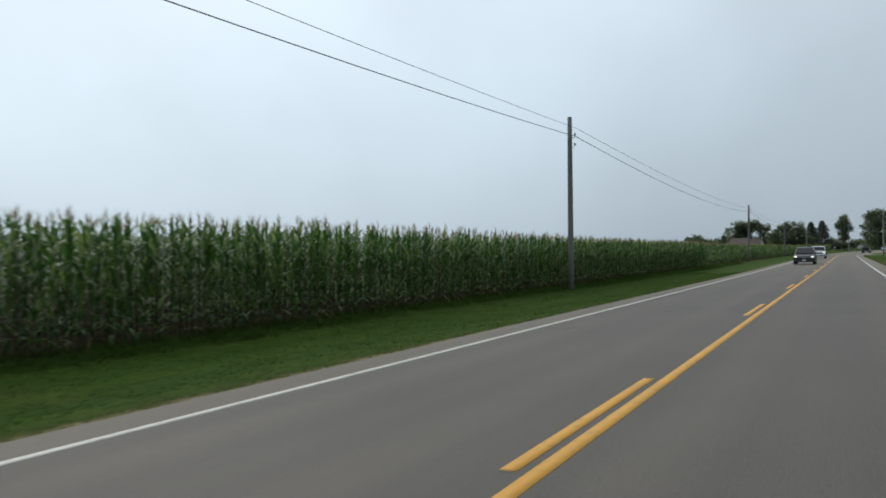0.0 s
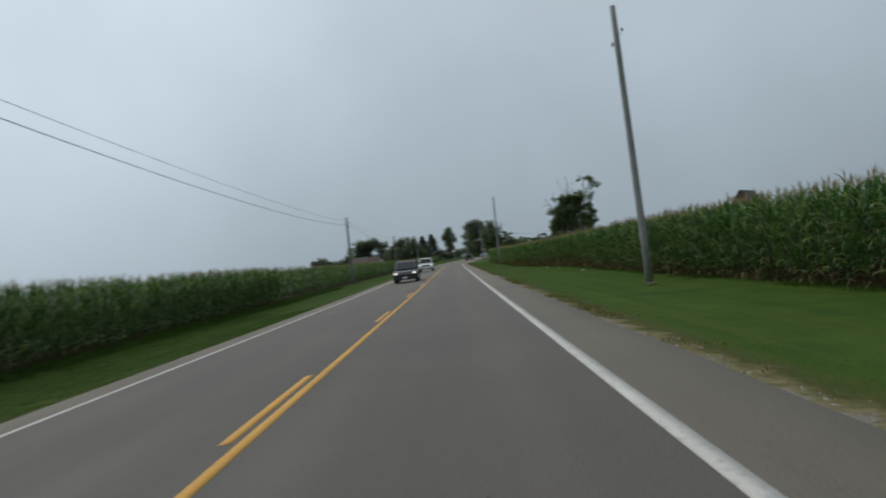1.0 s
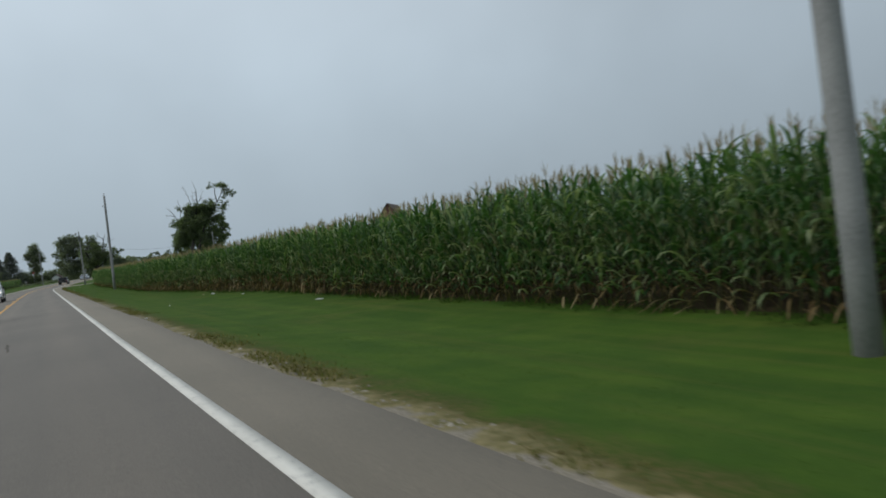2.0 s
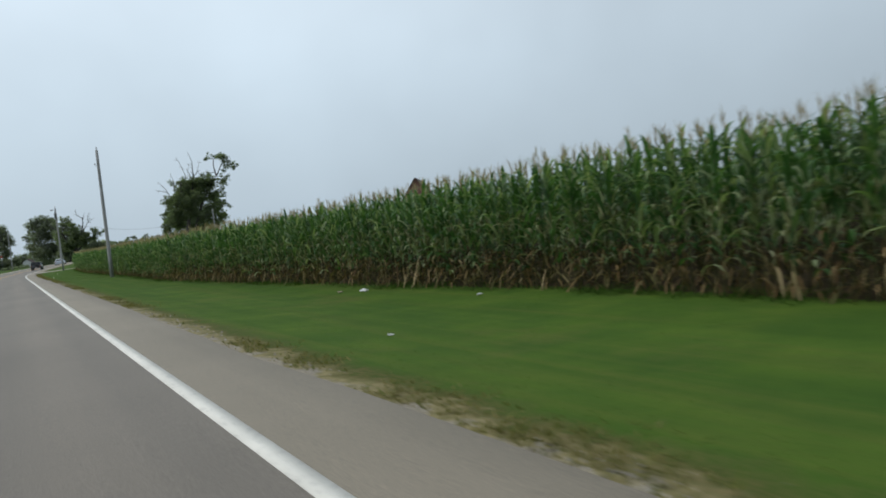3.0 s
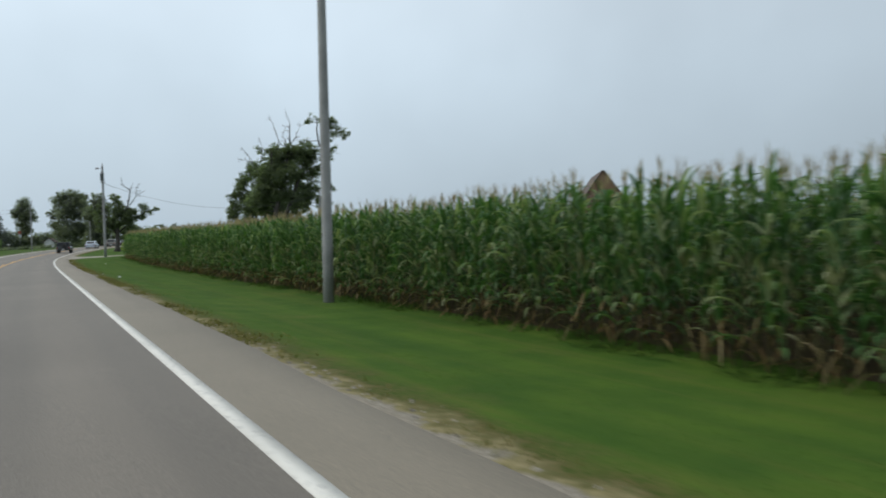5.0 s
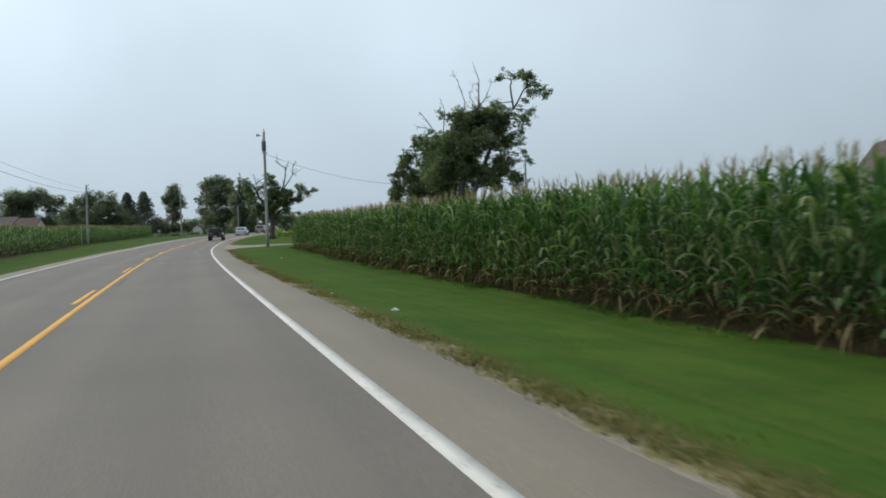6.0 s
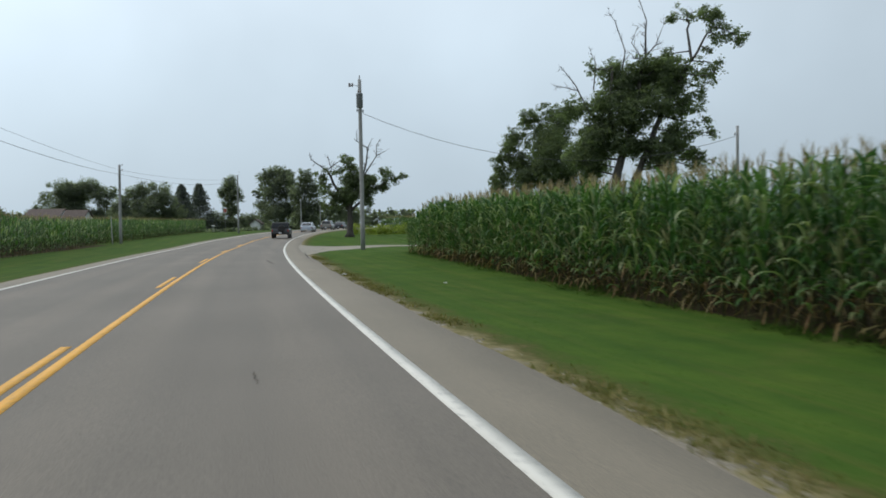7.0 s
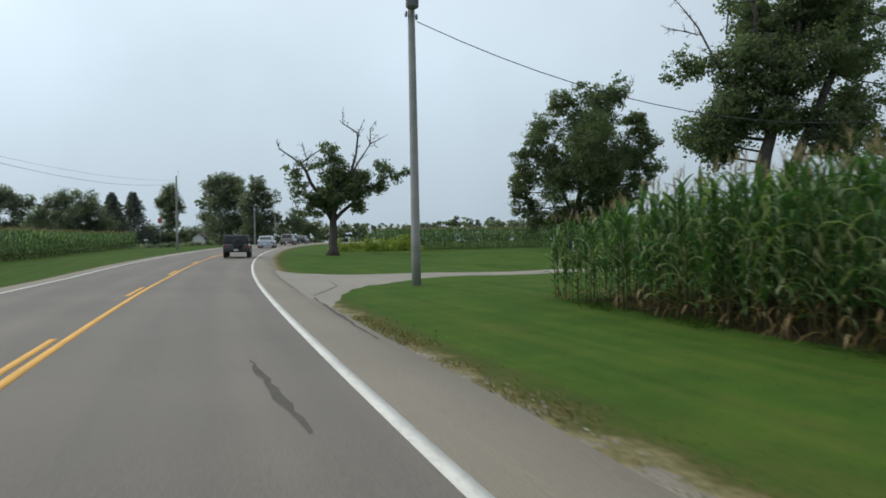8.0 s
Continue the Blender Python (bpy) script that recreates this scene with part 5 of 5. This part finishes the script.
def build_tree_belt():
    rng = np.random.RandomState(83)
    blobs = []
    for x in np.arange(-75, 24, 1.7):
        top = 6.2 + 1.6 * math.sin(x * 0.33) + 1.2 * math.sin(x * 0.9 + 1) - 1.8 * smooth(x, -12, 2)
        if x < -20:
            top += 2.2
        y = 398 + 3 * math.sin(x * 0.2) - 14 * smooth(x, 6, 22)
        for k in (0.2, 0.5, 0.8):
            blobs.append((x + rng.normal(0, 0.6), y + rng.normal(0, 1.0), top * k, rng.uniform(1.7, 2.5)))
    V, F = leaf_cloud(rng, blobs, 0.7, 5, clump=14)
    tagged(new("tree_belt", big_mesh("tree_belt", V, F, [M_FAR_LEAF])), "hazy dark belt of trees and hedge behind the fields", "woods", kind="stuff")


build_tree_belt()


def build_bushes():
    rng = np.random.RandomState(81)
    blobs = [(14.2 + 0.62 * k, 244.6 - 0.12 * k + rng.uniform(-0.4, 0.4), 0.95 + 0.2 * math.sin(k * 1.3) + 0.3 * (k % 2), rng.uniform(0.65, 0.9)) for k in range(13)]
    V, F = leaf_cloud(rng, blobs, 0.2, 40, clump=22)
    tagged(new("pale_bushes", big_mesh("pale_bushes", V, F, [M_BUSH])), "pale yellow-green bushy plants at the lawn's far edge", "bushes", kind="stuff")
    blobs = [(0.6 + 0.8 * k, 342 + 0.3 * k, 1.2 + 0.5 * math.sin(k * 1.7), rng.uniform(0.8, 1.2)) for k in range(10)]
    V, F = leaf_cloud(rng, blobs, 0.35, 20, clump=22)
    tagged(new("low_shrubs", big_mesh("low_shrubs", V, F, [M_FAR_LEAF])), "low dark shrubs before the small white house", "bushes", kind="stuff")
    blobs = [(-4.6 + 0.9 * k, 296 + 0.6 * k, 1.0, rng.uniform(0.7, 1.1)) for k in range(9)]
    V, F = leaf_cloud(rng, blobs, 0.3, 22, clump=22)
    tagged(new("low_shrubs", big_mesh("low_shrubs", V, F, [M_FAR_LEAF])), "low dark shrubs where the corn field ends", "bushes", kind="stuff")


build_bushes()

# ---- buildings ----


def gabled_house(name, x, y, turn, length, width, eave, ridge, wall_mat, roof_mat, label, windows=(), chimney=False, end_mat=None):
    """Walls, a pitched roof with overhang, and windows set into the long wall that faces the road."""
    gb = gz(x, y)
    ob = thing(name, x, y, gb, label, "building", turn=turn)
    L, W = length / 2, width / 2
    for side in (-1, 1):
        part("wall", block(-L, L, side * W - 0.1, side * W + 0.1, -0.3, eave), wall_mat, ob)
    for side in (-1, 1):
        x0 = side * (L - 0.1)
        bm = slab([(x0, -W, -0.3), (x0, W, -0.3), (x0, W, eave), (x0, 0, ridge), (x0, -W, eave)], 0.2 * side)
        part("gable_wall", bm, end_mat or wall_mat, ob)
    over, rise = 0.45, (ridge - eave) / W
    for side in (-1, 1):
        lo = eave - over * rise
        pts = [(-L - over, side * (W + over), lo), (L + over, side * (W + over), lo), (L + over, 0, ridge + 0.02), (-L - over, 0, ridge + 0.02)]
        if side > 0:
            pts = pts[::-1]
        part("roof", slab(pts, 0.16), roof_mat, ob)
    if chimney:
        part("chimney", block(-0.4, 0.4, 0.3, 1.0, ridge - 1.2, ridge + 0.9, 0.03), M_BARN, ob)
    for wx, wz, ww, wh in windows:
        f = part("window", block(wx - ww / 2 - 0.08, wx + ww / 2 + 0.08, -W - 0.16, -W - 0.08, wz - 0.08, wz + wh + 0.08), M_TRIM, ob)
        part("pane", block(wx - ww / 2, wx + ww / 2, -W - 0.17, -W - 0.15, wz, wz + wh), M_PANE, f)
    return ob


gabled_house("barn", 69.3, 185.5, 54.0, 12.0, 6.2, 5.0, 9.3, M_BARN, M_SHINGLE, "red barn gable and brown roof above the corn")
gabled_house("house", -41.0, 336.0, -17.0, 7.4, 8.0, 3.3, 5.8, M_SIDING, M_SHINGLE, "white house with brown shingle roof behind the corn", windows=((-2.2, 1.0, 1.2, 1.3), (0, 1.0, 1.2, 1.3), (2.2, 1.0, 1.2, 1.3)), chimney=False)
gabled_house("house_wing", -34.3, 333.0, -17.0, 4.4, 5.6, 3.1, 5.4, M_SIDING, M_SHINGLE, "low white wing with brown roof and pale gable", windows=((-1.1, 1.0, 1.0, 1.2), (1.1, 1.0, 1.0, 1.2)))
gabled_house("house", 5.4, 351.0, 78.0, 4.2, 2.4, 2.0, 2.9, M_SIDING, M_SHINGLE, "small white house below the far trees", windows=((-0.8, 0.9, 0.8, 1.1), (0.8, 0.9, 0.8, 1.1)))

# ---- vehicles ----


def side_form(profile, width, crown=0.0, top_in=0.0, z_in=0.9, bevel=0.05):
    """A body from its side view (y, z): full width, drawn in above z_in."""
    bm = bmesh.new()
    zt = max(z for _, z in profile)

    def half(z):
        return width / 2 - top_in * max(0, z - z_in) / max(0.01, zt - z_in)

    a = [bm.verts.new((-half(z), y, z)) for y, z in profile]
    b = [bm.verts.new((half(z), y, z)) for y, z in profile]
    bm.faces.new(a)
    bm.faces.new(b[::-1])
    n = len(a)
    for i in range(n):
        j = (i + 1) % n
        bm.faces.new((a[j], a[i], b[i], b[j]))
    bmesh.ops.recalc_face_normals(bm, faces=bm.faces[:])
    bmesh.ops.bevel(bm, geom=bm.edges[:], offset=bevel, segments=2, affect="EDGES", profile=0.6, clamp_overlap=True)
    for f in bm.faces:
        f.smooth = True
    return bm


def vehicle(name, s, u, facing, spec, paint, label):
    """A car on the road. facing 1: along the way, -1: oncoming."""
    x, y = place(s, u)
    h = math.degrees(float(np.interp(s, S, HEAD)))
    ob = thing(name, float(x), float(y), float(road_z(s, u)) + 0.004, label, "vehicle", "cars on the road", turn=-h + (0 if facing > 0 else 180))
    L, W, H = spec["length"], spec["width"], spec["height"]
    belt, clear, r = spec["belt"], spec["clear"], spec["wheel"]
    f, b = L / 2, -L / 2
    hood = spec["hood"]
    bed = spec.get("bed", 0)
    body = [(b + 0.05, clear), (b, clear + 0.25), (b + 0.03, belt - 0.08), (b + 0.12, belt), (f - hood - 0.05, belt), (f - hood * 0.4, belt - 0.07), (f - 0.16, belt - 0.17), (f, belt - 0.32), (f, clear + 0.2), (f - 0.08, clear)]
    part("body", side_form(body, W, top_in=0.07, z_in=clear + 0.3, bevel=0.09), paint, ob)
    c0 = f - hood
    c1 = b + 0.06 + bed
    slope_f, slope_b = spec.get("slope_f", 0.62), spec.get("slope_b", 0.35)
    cabin = [(c1, belt - 0.05), (c1 + slope_b, H - 0.04), (c1 + slope_b + 0.15, H), (c0 - slope_f - 0.15, H), (c0 - slope_f, H - 0.05), (c0 + 0.05, belt - 0.05)]
    tin = spec.get("tumble", 0.16)
    part("cabin", side_form(cabin, W - 0.08, top_in=tin, z_in=belt, bevel=0.05), spec.get("top", paint), ob)

    def hw(z):
        return (W - 0.08) / 2 - tin * max(0, z - belt) / (H - belt)

    z0, z1 = belt + 0.05, H - 0.11

    def yf(z):
        return c0 + 0.05 - slope_f * (z - belt) / (H - belt - 0.05)

    def yb(z):
        return c1 + slope_b * (z - belt + 0.05) / (H - belt)

    part("windscreen", slab([(-hw(z0) + 0.1, yf(z0) + 0.02, z0), (hw(z0) - 0.1, yf(z0) + 0.02, z0), (hw(z1) - 0.1, yf(z1) + 0.02, z1), (-hw(z1) + 0.1, yf(z1) + 0.02, z1)][::-1], 0.012), M_GLASS, ob)
    part("rear_window", slab([(-hw(z0) + 0.12, yb(z0) - 0.02, z0 + 0.03), (hw(z0) - 0.12, yb(z0) - 0.02, z0 + 0.03), (hw(z1) - 0.12, yb(z1) - 0.02, z1), (-hw(z1) + 0.12, yb(z1) - 0.02, z1)], 0.012), M_GLASS, ob)
    ym = (yf(z0) + yb(z0)) / 2 + 0.1
    for side in (-1, 1):
        for ya, yb0, za in ((ym + 0.05, yf(z0) - 0.16, yf(z1) - 0.12), (yb(z0) + 0.16, ym - 0.05, ym - 0.05)):
            lo, hi = (ya, yb0)
            t_lo = ya if ya > ym else yb(z1) + 0.14
            pts = [(side * (hw(z0) + 0.004), lo, z0), (side * (hw(z0) + 0.004), hi, z0), (side * (hw(z1) + 0.004), za, z1), (side * (hw(z1) + 0.004), t_lo, z1)]
            part("side_window", slab(pts if side > 0 else pts[::-1], 0.01), M_GLASS, ob)
        part("mirror", block(side * (W / 2 + 0.03) - 0.08, side * (W / 2 + 0.03) + 0.08, c0 - 0.2, c0 - 0.08, belt + 0.02, belt + 0.2, 0.03), M_PLASTIC, ob)
        part("headlight", block(side * (W / 2 - 0.22) - 0.12, side * (W / 2 - 0.22) + 0.12, f - 0.10, f + 0.015, belt - 0.33, belt - 0.21, 0.03), m_lamp if facing < 0 else M_CHROME, ob, "lit headlamp" if facing < 0 else "")
        part("tail_light", block(side * (W / 2 - 0.13) - 0.07, side * (W / 2 - 0.13) + 0.07, b - 0.015, b + 0.08, belt - 0.36, belt - 0.16, 0.03), M_RED, ob)
        for wy in (f - spec["front"], b + spec["rear"]):
            xo = side * (W / 2 - 0.11)
            t = part("wheel", lathe([(r * 0.62, -0.11), (r * 0.93, -0.115), (r, -0.07), (r, 0.07), (r * 0.93, 0.115), (r * 0.62, 0.11)], 24, (xo, wy, r), "x"), M_RUBBER, ob)
            part("rim", lathe([(r * 0.60, -0.02), (r * 0.60, 0.085), (r * 0.5, 0.06), (r * 0.2, 0.07), (r * 0.12, 0.09)] if side > 0 else [(r * 0.12, -0.09), (r * 0.2, -0.07), (r * 0.5, -0.06), (r * 0.60, -0.085), (r * 0.60, 0.02)], 20, (xo, wy, r), "x"), M_RIM, t)
            part("wheel_arch", block(xo - 0.12, xo + 0.125 if side > 0 else xo + 0.12, wy - r * 1.12, wy + r * 1.12, clear + 0.02, 2 * r + 0.05, 0.05), M_PLASTIC, ob)
    part("grille", block(-W * 0.30, W * 0.30, f - 0.06, f + 0.02, belt - 0.44, belt - 0.24, 0.02), M_PLASTIC, ob)
    part("lower_grille", block(-W * 0.34, W * 0.34, f - 0.02, f + 0.065, clear + 0.05, clear + 0.14, 0.015), M_PLASTIC, ob)
    for side in (-1, 1):
        part("door_handle", block(side * (W / 2 - 0.03) - 0.02, side * (W / 2 - 0.03) + 0.02, ym - 0.22, ym - 0.06, belt - 0.16, belt - 0.13, 0.008), M_PLASTIC, ob)
        part("sill", block(side * (W / 2 - 0.05) - 0.04, side * (W / 2 - 0.05) + 0.04, b + spec["rear"] + r * 1.15, f - spec["front"] - r * 1.15, clear, clear + 0.1, 0.02), M_PLASTIC, ob)
    part("grille_bar", block(-W * 0.32, W * 0.32, f - 0.04, f + 0.035, belt - 0.345, belt - 0.305, 0.01), M_CHROME, ob)
    part("front_bumper", block(-W / 2 + 0.04, W / 2 - 0.04, f - 0.2, f + 0.06, clear + 0.02, clear + 0.26, 0.05), spec.get("bumper", paint), ob)
    part("rear_bumper", block(-W / 2 + 0.04, W / 2 - 0.04, b - 0.08, b + 0.2, clear + 0.02, clear + 0.24, 0.05), spec.get("bumper", paint), ob)
    for yy in (f + 0.065, b - 0.09):
        part("number_plate", block(-0.16, 0.16, yy - 0.008, yy + 0.008, clear + 0.1, clear + 0.25, 0.004), M_PLATE, ob)
    if spec.get("spare"):
        part("spare_wheel", lathe([(0.20, -0.12), (0.33, -0.12), (0.37, -0.08), (0.37, 0.08), (0.33, 0.12), (0.2, 0.12)], 24, (0, 0, 0), "x"), M_RUBBER, ob).matrix_basis = pose(0.15, b - 0.16, belt - 0.02, 0, 0, 90)
    if spec.get("rack"):
        for side in (-1, 1):
            part("roof_rail", tube_into(bmesh.new(), [(side * 0.6, c1 + 0.5, H + 0.05), (side * 0.6, c0 - slope_f - 0.2, H + 0.05)], [0.02, 0.02], 6), M_STEEL, ob)
    if bed:
        part("bed_liner", block(-W / 2 + 0.14, W / 2 - 0.14, b + 0.12, b + bed - 0.05, belt - 0.02, belt + 0.012), M_PLASTIC, ob)
        for side in (-1, 1):
            part("bed_rail", block(side * (W / 2 - 0.1) - 0.05, side * (W / 2 - 0.1) + 0.05, b + 0.05, b + bed, belt - 0.05, belt + 0.06, 0.02), paint, ob)
    return ob


P_BLACK = car_paint("black_car_paint", (0.012, 0.013, 0.018))
P_WHITE = car_paint("white_car_paint", (0.70, 0.71, 0.72), 0.0)
P_SILVER = car_paint("silver_blue_car_paint", (0.36, 0.40, 0.45), 0.5)
P_TAN = car_paint("dark_tan_car_paint", (0.16, 0.15, 0.13), 0.4)
P_CHARCOAL = car_paint("charcoal_car_paint", (0.022, 0.024, 0.026), 0.2)
SUV = dict(length=4.75, width=1.9, height=1.70, belt=1.02, clear=0.24, wheel=0.36, hood=1.15, front=0.92, rear=0.98, slope_b=0.4, slope_f=0.85, tumble=0.22, rack=True, bumper=M_PLASTIC)
PICKUP = dict(length=5.7, width=2.0, height=1.88, belt=1.18, clear=0.34, wheel=0.4, hood=1.45, front=1.02, rear=1.2, bed=1.75, slope_b=0.2, bumper=M_CHROME)
JEEP = dict(length=4.1, width=1.87, height=1.66, belt=1.06, clear=0.40, wheel=0.41, hood=1.35, front=0.68, rear=0.78, slope_b=0.06, slope_f=0.3, tumble=0.08, spare=True, top=M_PLASTIC, bumper=M_PLASTIC)
SEDAN = dict(length=4.7, width=1.83, height=1.46, belt=0.93, clear=0.2, wheel=0.33, hood=1.3, front=0.95, rear=1.02, slope_b=0.95, slope_f=0.8)
vehicle("dark_suv", 78.5, -3.85, -1, SUV, P_BLACK, "black suv with lit headlamps in the far lane")
vehicle("white_pickup", 121.0, -3.95, -1, PICKUP, P_WHITE, "white pickup truck with lit headlamps in the far lane")
vehicle("dark_jeep", 234.0, -0.05, 1, JEEP, P_CHARCOAL, "dark soft-top off-roader with a rear spare wheel")
vehicle("silver_sedan", 268.0, -0.2, 1, SEDAN, P_SILVER, "silver-blue sedan ahead on the bend")
vehicle("tan_suv", 290.0, -0.2, 1, SUV, P_TAN, "dark tan suv ahead on the bend")
vehicle("dark_sedan", 304.0, -0.3, 1, SEDAN, P_BLACK, "black sedan far ahead on the bend")

# ---- small things ----


def marker_sign(x, y, h, label):
    gb = gz(x, y)
    ob = thing("marker_sign", x, y, gb, label, "sign")
    part("post", tube_into(bmesh.new(), [(0, 0, -0.2), (0, 0, h)], [0.035, 0.03], 8), M_STEEL, ob)
    part("panel", block(-0.24, 0.24, -0.06, -0.035, h - 0.65, h - 0.05, 0.01), M_ORANGE, ob, "faded orange-red panel")


marker_sign(-1.6, 274.8, 4.0, "orange-red sign panel on a thin steel post")


def mailbox(x, y):
    gb = gz(x, y)
    ob = thing("mailbox", x, y, gb, "white mailbox on a wooden post by the field end", "mailbox")
    part("post", block(-0.05, 0.05, -0.05, 0.05, -0.2, 1.05, 0.008), M_POLE, ob)
    bm = lathe([(0.10, -0.26), (0.125, -0.25), (0.125, 0.25), (0.10, 0.26)], 18, (0, 0, 1.18), "x")
    part("box", bm, M_SIDING, ob)
    part("flag", block(0.1, 0.14, -0.15, -0.135, 1.2, 1.42), M_RED, ob)


mailbox(-3.9, 291.0)


def cable_pedestal(x, y):
    ob = thing("cable_pedestal", x, y, gz(x, y), "small pale cable pedestal on the lawn by a tree", "pedestal")
    part("body", block(-0.11, 0.11, -0.11, 0.11, -0.1, 0.72, 0.015), M_SIDING, ob)
    part("cap", block(-0.13, 0.13, -0.13, 0.13, 0.70, 0.80, 0.03), M_SIDING, ob)
    part("latch", block(-0.03, 0.03, -0.125, -0.105, 0.45, 0.52, 0.005), M_STEEL, ob)


cable_pedestal(31.9, 230.6)


def litter(s, u, size, mat, label, seed, flat=0.5):
    rng = np.random.RandomState(seed)
    x, y = place(s, u)
    x, y = float(x), float(y)
    bm = bmesh.new()
    bmesh.ops.create_icosphere(bm, subdivisions=3, radius=size)
    for v in bm.verts:
        k = 0.75 + 0.35 * math.sin(v.co.x * 31 / size * 0.1 + seed) * math.sin(v.co.y * 47 / size * 0.1 + 2 * seed) + rng.uniform(-0.3, 0.3)
        v.co = Vector((v.co.x * k * 1.4, v.co.y * k, max(-0.35 * size, v.co.z * k * flat)))
    me = bpy.data.meshes.new("litter")
    bm.to_mesh(me)
    bm.free()
    me.materials.append(mat)
    ob = new("litter", me)
    ob.matrix_basis = pose(x, y, gz(x, y) + 0.3 * size, 0, 0, rng.uniform(0, 180))
    tagged(ob, label, "litter", "rubbish on the verge")


litter(83.9, 8.1, 0.09, M_PAPER, "crumpled white plastic bag lying on the grass", 1)
litter(84.7, 7.75, 0.075, M_CARDBOARD, "flattened tan cardboard scrap on the grass", 2, 0.25)
litter(67.5, 8.25, 0.12, M_PAPER, "flattened white sheet at the foot of the corn", 3, 0.15)
litter(66.6, 2.66, 0.04, M_PAPER, "crumpled white paper at the pavement's edge", 4, 0.6)
litter(79.0, 8.5, 0.05, M_PAPER, "small pale scrap at the foot of the corn", 10, 0.4)
litter(146.5, 3.55, 0.07, M_PAPER, "crumpled white paper in the roadside grass", 5)
litter(177.8, 2.64, 0.08, M_PAPER, "torn white wrapper beside the shoulder", 6, 0.35)
litter(75.7, 4.65, 0.035, M_PAPER, "small white scrap on the mown grass", 7)
litter(47.0, 7.0, 0.16, M_CARDBOARD, "tan scrap lying beside the leaning pole", 9, 0.3)
litter(175.2, 5.06, 0.045, M_PAPER, "small pale scrap on the mown grass", 11, 0.3)
litter(150.2, 3.12, 0.025, M_PAPER, "small pale scrap at the pavement's edge", 12, 0.5)
